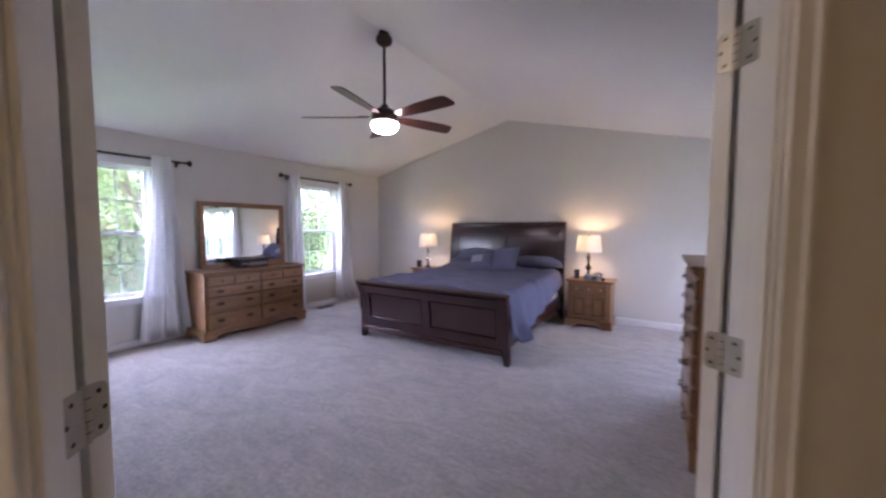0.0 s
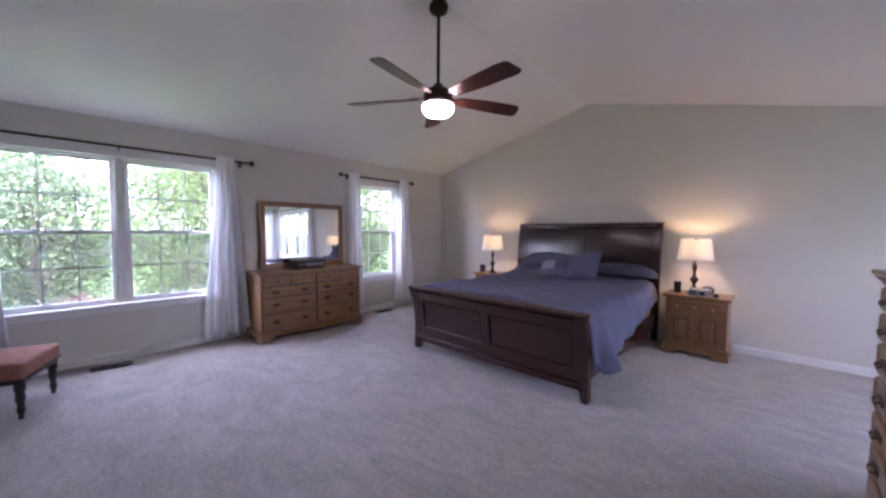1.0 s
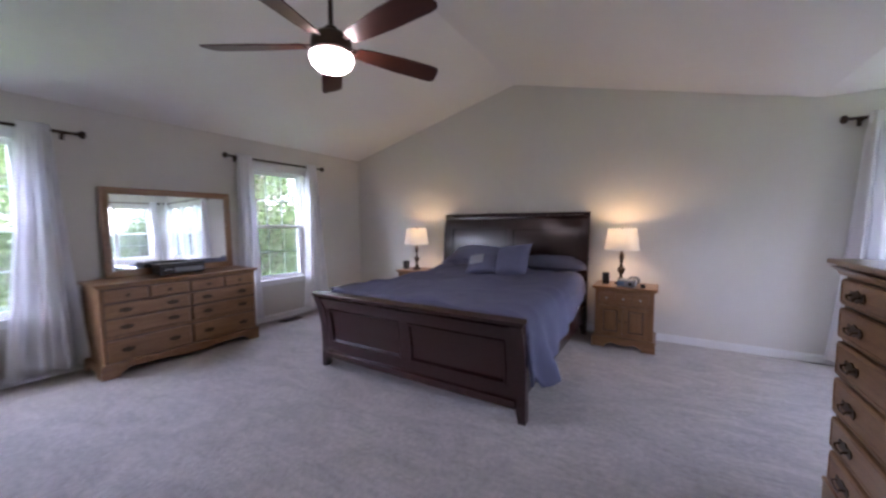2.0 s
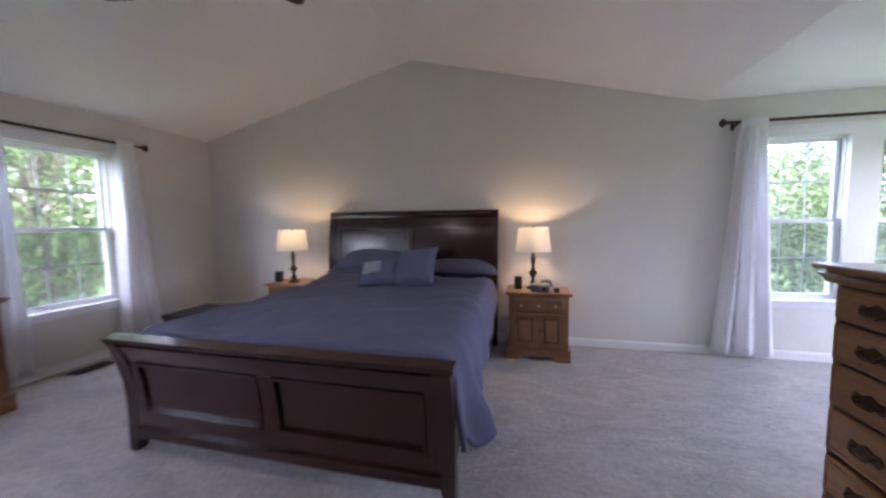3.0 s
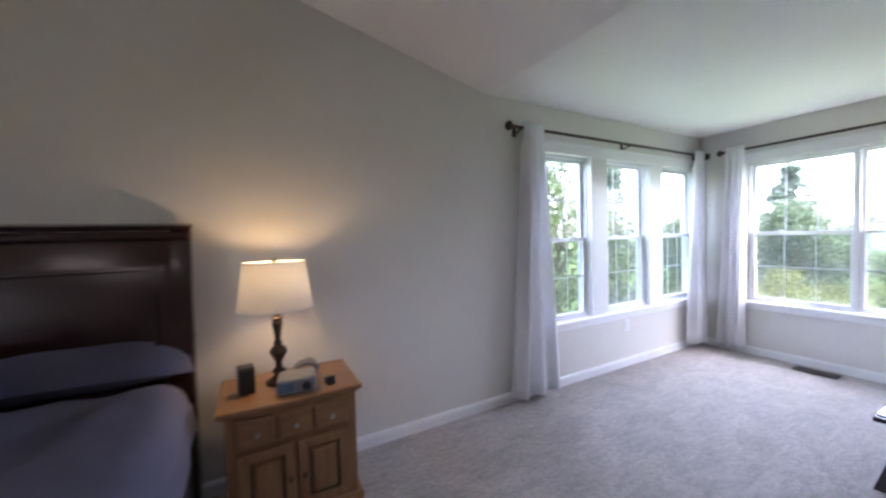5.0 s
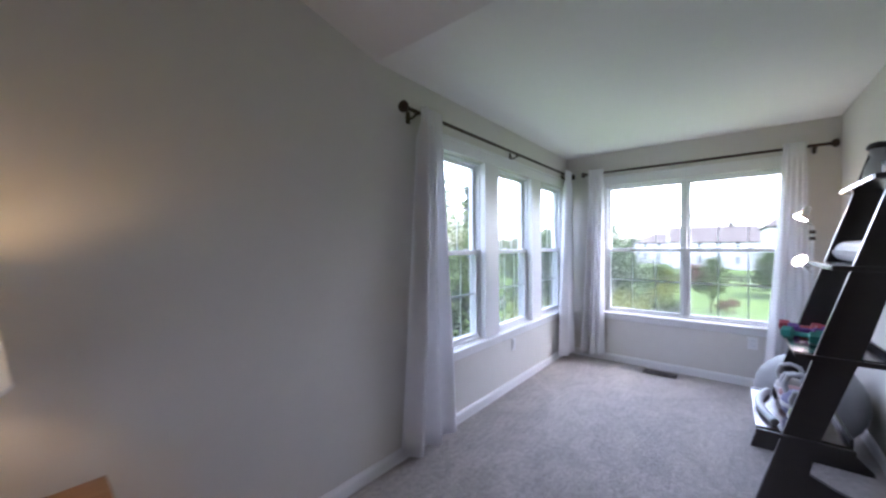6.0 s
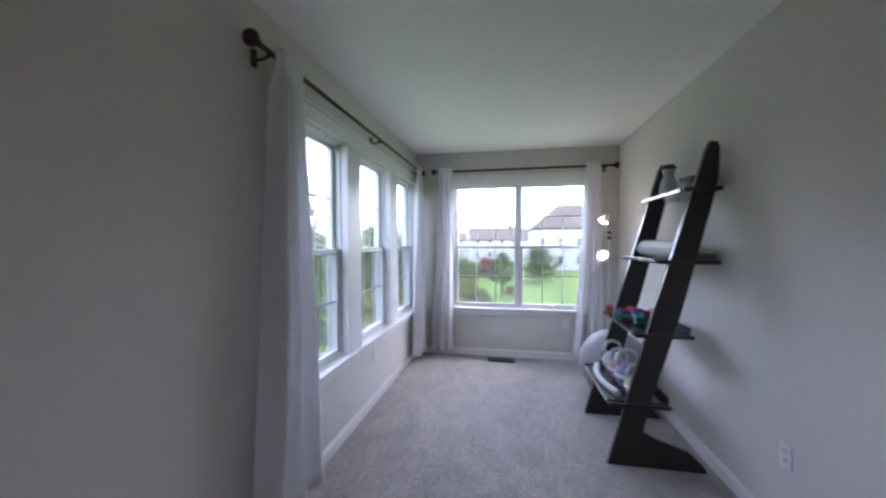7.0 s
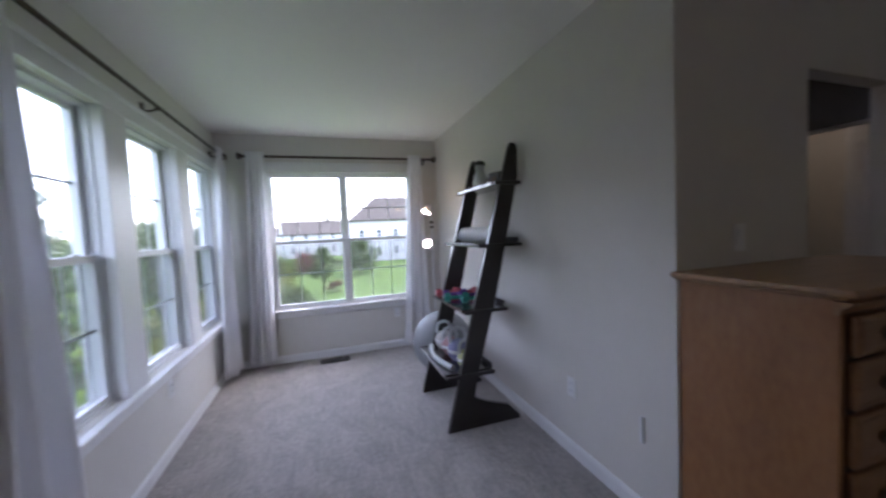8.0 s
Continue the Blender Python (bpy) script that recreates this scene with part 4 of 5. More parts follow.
# local y points into the wall, so y = -d lies d in front of it
RAIL = [(-0.615, 0.0), (-0.07, 0.0), (-0.075, 0.025), (-0.16, 0.115), (-0.33, 0.17), (-0.42, 0.21), (-0.385, 0.37), (-0.22, 0.92), (-0.075, 1.52), (-0.028, 1.72), (-0.022, 1.90), (-0.035, 1.935), (-0.075, 1.94),
        (-0.095, 1.90), (-0.20, 1.52), (-0.37, 0.92)]
for s in (-1, 1):
    part("rail", prism(RAIL, "x", s * 0.325 - 0.014, s * 0.325 + 0.014, 0.003), ESPRESSO, ladder, "slanted espresso side rail")
SHELVES = ((0.375, -0.615, -0.265), (0.80, -0.47, -0.15), (1.24, -0.345, -0.02), (1.665, -0.215, -0.012))
for z, y0, y1 in SHELVES:
    sh = part("shelf", box(-0.309, 0.309, y0, y1, z - 0.012, z + 0.012, 0.003), GLOSSY, ladder, "espresso shelf board")
    for s in (-1, 1):
        part("shelf_end", box(s * 0.341 - 0.002, s * 0.341 + 0.016 * s, y0 + 0.0, y1, z - 0.012, z + 0.012, 0.003), ESPRESSO, sh)
    if z < 1.6:
        part("back_lip", box(-0.309, 0.309, y1 - 0.012, y1, z + 0.012, z + 0.05, 0.003), ESPRESSO, sh)


def on_ladder(x, d, z):
    return (2.335 + x, NS + d, z)


figure = lathe([(0.0, 0), (0.05, 0.0), (0.058, 0.03), (0.05, 0.09), (0.034, 0.13), (0.03, 0.145), (0.036, 0.165), (0.03, 0.19), (0, 0.2)], sides=18)
fig = tagged(part("figurine", figure, [PALE], smooth=True), "pale rounded figurine on the top shelf", "figurine")
fig.location = on_ladder(0.10, 0.11, 1.678)
cap = thing("knitted_cap", on_ladder(0.10, 0.11, 1.862), 0, "small black cap resting on the figurine", "cap")
part("crown", lathe([(0.044, 0), (0.046, 0.012), (0.036, 0.03), (0, 0.042)], sides=16), BLACK, cap, smooth=True)
part("brim", prism([(0.0, -0.03), (0.05, -0.024), (0.07, 0.0), (0.05, 0.024), (0.0, 0.03)], "z", 0.006, 0.012, 0.001), BLACK, cap)
tin = thing("trinket_box", on_ladder(-0.20, 0.10, 1.677), 10, "small black and gold trinket box", "box")
part("body", box(-0.06, 0.06, -0.045, 0.045, 0, 0.065, 0.004), BLACK, tin)
part("lid", box(-0.062, 0.062, -0.047, 0.047, 0.065, 0.08, 0.004), BLACK, tin)
part("band", box(-0.03, 0.03, 0.0455, 0.049, 0.012, 0.05, 0.002), BRASS, tin, "gold front plate")
jar = tagged(part("small_jar", lathe([(0, 0), (0.028, 0), (0.032, 0.02), (0.028, 0.05), (0.018, 0.06), (0.02, 0.072), (0, 0.074)], sides=16), BRASS, smooth=True), "small gold jar on the top shelf", "jar")
jar.location = on_ladder(-0.09, 0.11, 1.677)
mat_roll = thing("yoga_mat", on_ladder(0.0, 0.185, 1.317), 0, "rolled silver-grey yoga mat on the shelf", "yoga mat")
bm = bmesh.new()
spiral = [((0.02 + 0.0455 * a / 60) * math.cos(a * 0.42), (0.02 + 0.0455 * a / 60) * math.sin(a * 0.42)) for a in range(61)]
inner = [((0.0165 + 0.0455 * a / 60) * math.cos(a * 0.42), (0.0165 + 0.0455 * a / 60) * math.sin(a * 0.42)) for a in range(61)]
for (p, q), (r, s) in zip(zip(spiral, spiral[1:]), zip(inner, inner[1:])):
    prism([p, q, s, r], "x", -0.30, 0.30, bm=bm)
part("roll", bm, FOAM, mat_roll, smooth=True)


def dumbbell(place, turn, mat, label):
    d = thing("dumbbell", place, turn, label, "dumbbell", "dumbbells on the shelf")
    part("grip", tube([(-0.05, 0, 0.036), (0.05, 0, 0.036)], 0.014, sides=10), mat, d, smooth=True)
    for s in (-1, 1):
        part("head", lathe([(0.02, 0), (0.036, 0.006), (0.036, 0.045), (0.026, 0.052), (0, 0.052)], pose(s * 0.043, 0, 0.036, 0, 90 * s, 0), sides=6), mat, d)


for k, (x, d, turn, color, word) in enumerate(((0.22, 0.39, 80, (0.45, 0.06, 0.09), "red"), (0.12, 0.36, 75, (0.14, 0.05, 0.30), "purple"), (0.02, 0.27, 84, (0.14, 0.05, 0.30), "purple"), (-0.02, 0.40, 70, (0.03, 0.30, 0.27), "teal"),
                                           (0.16, 0.24, 85, (0.45, 0.06, 0.09), "red"), (-0.12, 0.30, 82, (0.03, 0.30, 0.27), "teal"))):
    dumbbell(on_ladder(x, d, 0.812), turn, material(word + "_vinyl", color, 0.5, second=tuple(c * 0.8 for c in color), scale=20), word + " vinyl dumbbell on the shelf")


def kettlebell(place, turn, r, color, word):
    k = thing("kettlebell", place, turn, word + " kettlebell with a grey handle", "kettlebell", "kettlebells on the shelf")
    m = material(word + "_kettlebell_vinyl", color, 0.45, second=tuple(c * 0.85 for c in color), scale=15)
    part("bell", lathe([(0, 0.0), (r * 0.6, 0.0), (r * 0.9, r * 0.4), (r, r * 0.9), (r * 0.9, r * 1.35), (r * 0.55, r * 1.75), (0, r * 1.85)], sides=22), m, k, smooth=True)
    part("handle", tube([(-r * 0.62, 0, r * 1.45), (-r * 0.78, 0, r * 2.1), (-r * 0.55, 0, r * 2.75), (0, 0, r * 2.95), (r * 0.55, 0, r * 2.75), (r * 0.78, 0, r * 2.1), (r * 0.62, 0, r * 1.45)], r * 0.17, sides=10), PALE, k, "grey handle", True)
    part("label_band", lathe([(r * 0.985, r * 0.75), (r * 1.012, r * 0.8), (r * 1.012, r * 1.0), (r * 0.985, r * 1.05)], sides=22), SHEET, k, "pale printed band")


kettlebell(on_ladder(0.24, 0.43, 0.387), 80, 0.075, (0.62, 0.60, 0.58), "white")
kettlebell(on_ladder(0.09, 0.43, 0.387), 75, 0.07, (0.42, 0.22, 0.22), "dusty pink")
kettlebell(on_ladder(-0.06, 0.42, 0.387), 80, 0.082, (0.24, 0.24, 0.42), "lavender")
kettlebell(on_ladder(-0.22, 0.42, 0.387), 85, 0.066, (0.42, 0.44, 0.20), "pale green")
arc = tagged(part("toning_bar", tube([(2.08 + 0.52 * i / 16, NS + 0.535 + 0.05 * math.sin(math.pi * i / 16), 0.407) for i in range(17)], 0.02, sides=10), PALE, smooth=True), "curved pale grey toning bar on the shelf front", "exercise bar")
ball = tagged(part("exercise_ball", lathe([(0.29 * math.sin(math.pi * i / 30) * (1 - 0.02 * (i % 2)) , 0.29 - 0.29 * math.cos(math.pi * i / 30)) for i in range(31)], sides=44), BALL, smooth=True), "large grey ribbed exercise ball on the carpet", "exercise ball")
ball.location = (3.03, NS + 0.30, 0)

# spot lamp near the nook corner
spot = thing("spot_floor_lamp", (3.45, 3.80, 0), 0, "slim floor lamp with two lit spot heads", "floor lamp")
part("base", lathe([(0.13, 0), (0.13, 0.012), (0.05, 0.022), (0.012, 0.03)], sides=28), VINYL, spot, smooth=True)
part("pole", tube([(0, 0, 0.02), (0, 0, 1.50)], 0.009, sides=10), VINYL, spot, "white pole", True)
for z in (1.40, 1.45):
    part("collar", lathe([(0.016, -0.014), (0.019, -0.01), (0.019, 0.01), (0.016, 0.014)], pose(0, 0, z), sides=14), IRON, spot)
for z, rx, rz in ((1.58, 148, 205), (1.215, 62, 228)):
    arm = part("arm", tube([(0, 0, z - 0.08), (-0.04, 0.03, z - 0.06), (-0.05, 0.06, z)], 0.006, sides=8), CHROME, spot)
    m = pose(-0.05, 0.06, z) @ pose(0, 0, 0, 0, 0, rz) @ pose(0, 0, 0, rx)
    h = part("head", lathe([(0, -0.07), (0.022, -0.07), (0.026, -0.05), (0.03, -0.02), (0.052, 0.02), (0.054, 0.03), (0.049, 0.03), (0.03, 0.0)], m, sides=22), CHROME, spot, "chrome spot head", True)
    part("lens", lathe([(0.048, 0.022), (0.03, 0.032), (0, 0.036)], m, sides=20), SPOT, h, "lit lens", True)

# footstool near the twin window
stool = thing("footstool", (-4.10, 0.44, 0), -19, "terracotta woven footstool with dark turned legs", "footstool")
part("frame", box(-0.25, 0.25, -0.20, 0.20, 0.255, 0.30, 0.008), ESPRESSO, stool)
bm = box(-0.26, 0.26, -0.21, 0.21, 0.285, 0.40, 0.03, segments=4)
bmesh.ops.subdivide_edges(bm, edges=bm.edges, cuts=2)
for v in bm.verts:
    if v.co.z > 0.39:
        v.co.z += 0.03 * (1 - (v.co.x / 0.26) ** 2) * (1 - (v.co.y / 0.21) ** 2)
cush = part("seat", bm, TAPESTRY, stool, "terracotta woven seat", True)
bm = bmesh.new()
for i in range(26):
    a = -0.25 + 0.5 * i / 25
    for y in (-0.212, 0.212):
        lathe([(0.006, 0), (0.007, 0.004), (0, 0.008)], pose(a, y, 0.296, 90 if y < 0 else -90), bm, 6)
part("nail_trim", bm, BRASS, cush, "row of brass nails")
for x in (-0.22, 0.22):
    for y in (-0.17, 0.17):
        part("leg", lathe([(0.012, 0), (0.016, 0.01), (0.013, 0.03), (0.024, 0.06), (0.017, 0.10), (0.028, 0.15), (0.022, 0.19), (0.03, 0.205), (0.03, 0.26)], pose(x, y, 0), sides=14), ESPRESSO, stool, "dark turned leg", True)


# ---- double doors ----
def plate(y0, y1, z, x0, x1):
    """A hinge leaf with rounded outer corners at y1."""
    s = 1 if y1 > y0 else -1
    r = 0.012
    pts = [(y0, z - 0.045), (y1 - s * r, z - 0.045), (y1 - s * r * 0.3, z - 0.045 + r * 0.3), (y1, z - 0.045 + r), (y1, z + 0.045 - r), (y1 - s * r * 0.3, z + 0.045 - r * 0.3), (y1 - s * r, z + 0.045), (y0, z + 0.045)]
    return prism(pts if s > 0 else pts[::-1], "x", x0, x1)


def door_leaf(name, m, hand, label):
    """An open panelled leaf. Local x runs from the hinge pin along the leaf, hand * y is its thickness."""
    d = thing(name, (0, 0, 0), 0, label, "door", kind="structure")
    d.matrix_world = m
    w, h = 0.60, 2.02
    a, b = sorted((hand * 0.006, hand * 0.041))
    leaf = part("leaf", box(0.004, w, a, b, 0.012, h, 0.002), TRIM, d)
    for z0, z1 in ((0.14, 0.72), (0.84, 1.44), (1.56, 1.88)):
        for x0, x1 in ((0.09, 0.275), (0.325, 0.51)):
            for y, o in ((a, -0.004), (b, 0.004)):
                part("panel_moulding", frame_ring(x0, x1, z0, z1, 0.018, min(y, y + o), max(y, y + o), 0.0), TRIM, leaf)
    for z in (0.30, 1.067, 1.765):
        hinge = part("hinge", lathe([(0.0065, z - 0.046), (0.0065, z + 0.046)], sides=12), NICKEL, d, "worn nickel butt hinge")
        for q in (-0.0275, -0.009, 0.009, 0.0275):
            part("knuckle_gap", lathe([(0.0069, z + q - 0.0008), (0.0069, z + q + 0.0008)], sides=12), IRON, hinge)
        part("leaf_plate", plate(0.0, hand * 0.036, z, 0.0015, 0.0038), NICKEL, hinge)
        for dz, off in ((-0.03, 0.022), (0.0, 0.03), (0.03, 0.022)):
            part("screw", lathe([(0.0042, 0.0), (0.003, 0.0008), (0, 0.0009)], pose(0.0015, hand * off, z + dz, 0, -90, 0), sides=8), IRON, hinge)
    part("door_knob", lathe([(0.028, 0), (0.028, 0.006), (0.012, 0.012), (0.012, 0.035), (0.026, 0.045), (0.028, 0.06), (0.018, 0.07), (0, 0.072)], pose(w - 0.06, a, 0.95, 90), sides=18), NICKEL, d, "nickel knob", True)
    return d


jamb = thing("door_frame", (0, 0, 0), 0, "white double door frame in the slanting wall", "door frame", kind="structure")
jamb.matrix_world = diag
for s, x in ((-1, DOOR_A), (1, DOOR_B)):
    f = x - s * 0.02
    part("jamb", box(min(x, f), max(x, f), -TD - 0.004, 0.004, 0, 2.05, 0.002), TRIM, jamb)
    part("stop", box(min(f, f - s * 0.011), max(f, f - s * 0.011), -TD + 0.002, -0.036, 0, 2.03, 0.003), TRIM, jamb)
    for y0, y1 in ((-TD - 0.016, -TD - 0.004), (0.004, 0.016)):
        part("casing", box(min(x - s * 0.012, x + s * 0.055), max(x - s * 0.012, x + s * 0.055), y0, y1, 0, 2.105, 0.004), TRIM, jamb)
        part("casing_bead", box(min(x + s * 0.038, x + s * 0.056), max(x + s * 0.038, x + s * 0.056), y0 - 0.006 * (y0 < 0), y1 + 0.006 * (y0 > 0), 0, 2.106, 0.004), TRIM, jamb)
    for z in (0.30, 1.067, 1.765):
        p = part("hinge_plate", plate(0.012, -0.034, z, min(f - s * 0.0005, f - s * 0.003), max(f - s * 0.0005, f - s * 0.003)), NICKEL, jamb, "worn nickel hinge plate")
        for dz, off in ((-0.03, -0.012), (0.0, -0.022), (0.03, -0.012)):
            part("screw", lathe([(0.0042, 0.0), (0.003, 0.0008), (0, 0.0009)], pose(f - s * 0.003, off, z + dz, 0, -90 * s, 0), sides=8), IRON, p)
part("head_jamb", box(DOOR_A + 0.02, DOOR_B - 0.02, -TD - 0.004, 0.004, 2.03, 2.05, 0.002), TRIM, jamb)
for y0, y1 in ((-TD - 0.016, -TD - 0.004), (0.004, 0.016)):
    part("casing", box(DOOR_A + 0.012, DOOR_B - 0.012, y0, y1, 2.042, 2.105, 0.004), TRIM, jamb)
door_leaf("door_1", diag @ pose(DOOR_A + 0.020, 0.018, 0, 0, 0, 160), -1, "white panelled door leaf standing wide open")
door_leaf("door_2", diag @ pose(DOOR_B - 0.020, 0.018, 0, 0, 0, 24), 1, "white panelled door leaf standing wide open")


# invented fixture, out of view, that houses an added point lamp
def added_dome_light(place, label):
    d = thing("unseen_ceiling_light", place, 0, label, "ceiling light", "hall lights")
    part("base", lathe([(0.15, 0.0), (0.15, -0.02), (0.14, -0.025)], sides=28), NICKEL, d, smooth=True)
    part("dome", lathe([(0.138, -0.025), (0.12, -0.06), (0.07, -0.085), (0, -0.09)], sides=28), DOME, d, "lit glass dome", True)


added_dome_light((-0.87, -0.68, CZ + 0.001), "unseen glass dome added around the hall lamp")
door_leaf("door_3", pose(1.16, 1.34, 0, 0, 0, -52), -1, "white panelled door leaf standing open in the lit room")
added_dome_light((1.75, 0.80, CZ + 0.001), "unseen glass dome added around the lamp behind the lobby")


# ---- outside ----
GZ = -2.9
structure("ground", prism([(-400, -400), (400, -400), (400, 400), (-400, 400)], "z", GZ - 0.5, GZ), LAWN, "green lawn that reaches the horizon", "ground")


def leaves(bm_verts, bm_faces, centre, spread, count, size, rnd, droop=0.0):
    """Small folded leaves scattered in a clump."""
    for _ in range(count):
        u = Vector((rnd.gauss(0, 1), rnd.gauss(0, 1), rnd.gauss(0, 1)))
        p = centre + Vector((u.x * spread, u.y * spread, u.z * spread * (0.7 + droop)))
        a = Vector((rnd.uniform(-1, 1), rnd.uniform(-1, 1), rnd.uniform(-1, 0.4) - droop)).normalized()
        b = a.orthogonal().normalized()
        b.rotate(Matrix.Rotation(rnd.uniform(0, 6.3), 3, a))
        s = size * rnd.uniform(0.6, 1.3)
        k = len(bm_verts)
        bm_verts += [p, p + a * s * 0.5 + b * s * 0.28, p + a * s, p + a * s * 0.5 - b * s * 0.28]
        bm_faces.append((k, k + 1, k + 2, k + 3))


def tree(place, height, spread, mat, seed, label, clumps=70, per=110, size=0.11, low=0.25, droop=0.0, name="tree"):
    t = thing(name, place, 0, label, "tree", "trees outside")
    rnd = random.Random(seed)
    bm = tube([(0.05 * rnd.gauss(0, 1) * k, 0.05 * rnd.gauss(0, 1) * k, height * 0.8 * k / 6) for k in range(7)], [0.16 * height / 8 * (1 - 0.13 * k) for k in range(7)], sides=10)
    vs, fs = [], []
    for c in range(clumps):
        a, h = rnd.uniform(0, 6.3), low + (1 - low) * rnd.random() ** 0.8
        shape = math.sin(math.pi * min(1, (h - low) / (1 - low) * 0.85 + 0.12)) ** 0.7
        r = spread * shape * rnd.uniform(0.35, 1.0)
        tip = Vector((math.cos(a) * r, math.sin(a) * r, height * h))
        root = Vector((0, 0, height * max(0.12, h - 0.22)))
        if c % 2 == 0:
            mid = root.lerp(tip, 0.5) + Vector((rnd.gauss(0, 0.1), rnd.gauss(0, 0.1), 0.15))
            tube([root, mid, tip], [0.035 * height / 8, 0.022 * height / 8, 0.008], bm, 6)
        leaves(vs, fs, tip, spread * 0.17, per, size, rnd, droop)
    part("trunk", bm, BARK, t, "grey-brown trunk and limbs", True)
    me = bpy.data.meshes.new("crown")
    me.from_pydata(vs, [], fs)
    me.materials.append(mat)
    ob = new("crown", me)
    ob.parent = t
    return t


def spruce(place, height, seed, wide=0.26):
    t = thing("spruce", place, 0, "dark green spruce with sweeping boughs", "tree", "trees outside")
    rnd = random.Random(seed)
    bm = tube([(0, 0, height * k / 4) for k in range(5)], [0.2, 0.15, 0.1, 0.06, 0.02], sides=8)
    vs, fs = [], []
    for layer in range(int(height * 2.6)):
        z = 0.8 + layer / 2.6
        r = (wide * (height - z) + 0.2) * rnd.uniform(0.75, 1.15)
        if z > height - 0.2:
            break
        for k in range(9):
            a = rnd.uniform(0, 6.3)
            d = Vector((math.cos(a), math.sin(a), 0))
            tube([(0, 0, z), d * r * 0.5 + Vector((0, 0, z - 0.1)), d * r + Vector((0, 0, z - 0.12 * r))], [0.02, 0.014, 0.006], bm, 4)
            for q in range(9):
                leaves(vs, fs, d * r * (0.2 + 0.8 * q / 8) + Vector((0, 0, z - 0.12 * r * q / 8)), 0.12, 7, 0.16, rnd, 0.2)
    part("trunk", bm, BARK, t)
    me = bpy.data.meshes.new("crown")
    me.from_pydata(vs, [], fs)
    me.materials.append(LEAF_C)
    ob = new("crown", me)
    ob.parent = t


tree((-8.6, 3.3, GZ), 8.2, 2.2, LEAF_A, 3, "bright green weeping tree close to the window", 160, 260, 0.08, 0.12, 0.5)
tree((-9.4, 6.6, GZ), 7.8, 2.3, LEAF_A, 4, "bright green tree with slanting limbs", 110, 180, 0.09, 0.2, 0.2)
tree((-15, 0.2, GZ), 5.9, 3.1, LEAF_B, 5, "dark green tree in the garden", 90, 190, 0.12, 0.1)
tree((-18, 5.0, GZ), 8.0, 3.4, LEAF_B, 6, "dark green tree in the garden", 90, 130, 0.2, 0.1)
tree((-11, -3.0, GZ), 5.6, 2.0, LEAF_A, 7, "light green garden tree", 60, 120, 0.13, 0.15)
tree((-10.5, 1.0, GZ), 2.6, 1.2, LEAF_R, 8, "low red-leaved maple on the lawn", 40, 90, 0.10, 0.2, name="red_maple")
spruce((-20, -3.5, GZ), 8, 9)
tree((1.5, 14.0, GZ), 7.2, 2.6, LEAF_B, 10, "leafy green tree behind the house", 95, 130, 0.15, 0.1)
tree((5.2, 15.5, GZ), 6.9, 2.5, LEAF_A, 11, "leafy light green tree behind the house", 60, 90, 0.15, 0.1)
tree((8.8, 15.5, GZ), 5.6, 2.3, LEAF_B, 12, "leafy green tree behind the house", 60, 90, 0.16, 0.1)
tree((-3.0, 15, GZ), 8.0, 2.8, LEAF_A, 13, "leafy green tree behind the house", 80, 120, 0.17, 0.1)
tree((8.2, 12.2, GZ), 6.7, 2.0, LEAF_A, 35, "airy light green tree behind the house", 90, 140, 0.13, 0.1)
spruce((9.6, 11.2, GZ), 6.5, 14, 0.2)
spruce((21.0, 10.3, GZ), 7.4, 24, 0.42)
tree((19.5, 9.6, GZ), 5.0, 2.2, LEAF_B, 31, "leafy green tree at the lawn's edge", 90, 120, 0.15, 0.05)
tree((25.5, 14.2, GZ), 5.3, 2.8, LEAF_B, 32, "leafy green tree at the lawn's edge", 80, 110, 0.18, 0.05)
tree((16.2, 11.2, GZ), 4.6, 2.0, LEAF_B, 33, "leafy green tree at the lawn's edge", 80, 110, 0.14, 0.05)
for k, (x, y, h) in enumerate(((13.0, 9.0, 2.3), (14.4, 7.9, 2.1), (15.6, 8.8, 2.6), (17.0, 7.7, 1.6), (18.6, 8.4, 1.9), (12.0, 10.2, 2.4))):
    tree((x, y, GZ), h, 1.1, LEAF_Y, 80 + k, "yellow-green shrub in the garden border", 40, 110, 0.09, 0.05, name="shrub")
for k, (x, y, h) in enumerate(((22.0, 6.8, 1.2), (24.0, 7.6, 1.5), (41.0, 9.2, 1.5), (36.5, 8.8, 1.7))):
    tree((x, y, GZ), h, 1.2, LEAF_Y if k % 2 else LEAF_A, 90 + k, "rounded green shrub on the lawn", 36, 90, 0.12, 0.05, name="shrub")
tree((25, 17, GZ), 4.8, 2.6, LEAF_B, 15, "green hedge tree beside the lawn", 60, 110, 0.18, 0.05)
tree((31, 18, GZ), 5.0, 3.2, LEAF_B, 16, "green hedge tree beside the lawn", 60, 110, 0.2, 0.05)
tree((27.0, 5.3, GZ), 3.3, 1.0, LEAF_A, 17, "slim garden tree on the lawn", 40, 100, 0.12, 0.25)
tree((38.0, 1.6, GZ), 3.4, 2.1, LEAF_A, 18, "bright green garden shrub tree", 50, 110, 0.18, 0.1)
tree((37.0, 9.5, GZ), 2.2, 1.8, LEAF_A, 20, "low green shrub on the lawn", 40, 90, 0.16, 0.1)
tree((42, 7.4, GZ), 2.2, 1.6, LEAF_R, 22, "dusky red garden shrub across the lawn", 40, 80, 0.16, 0.1, name="red_shrub")
tree((27.5, 4.4, GZ), 0.9, 0.6, LEAF_R, 19, "small red shrub by the lawn", 20, 60, 0.09, 0.1, name="red_shrub")
tree((52, -9.5, GZ), 2.0, 1.6, LEAF_B, 21, "low dark shrub by the house", 30, 80, 0.2, 0.1)


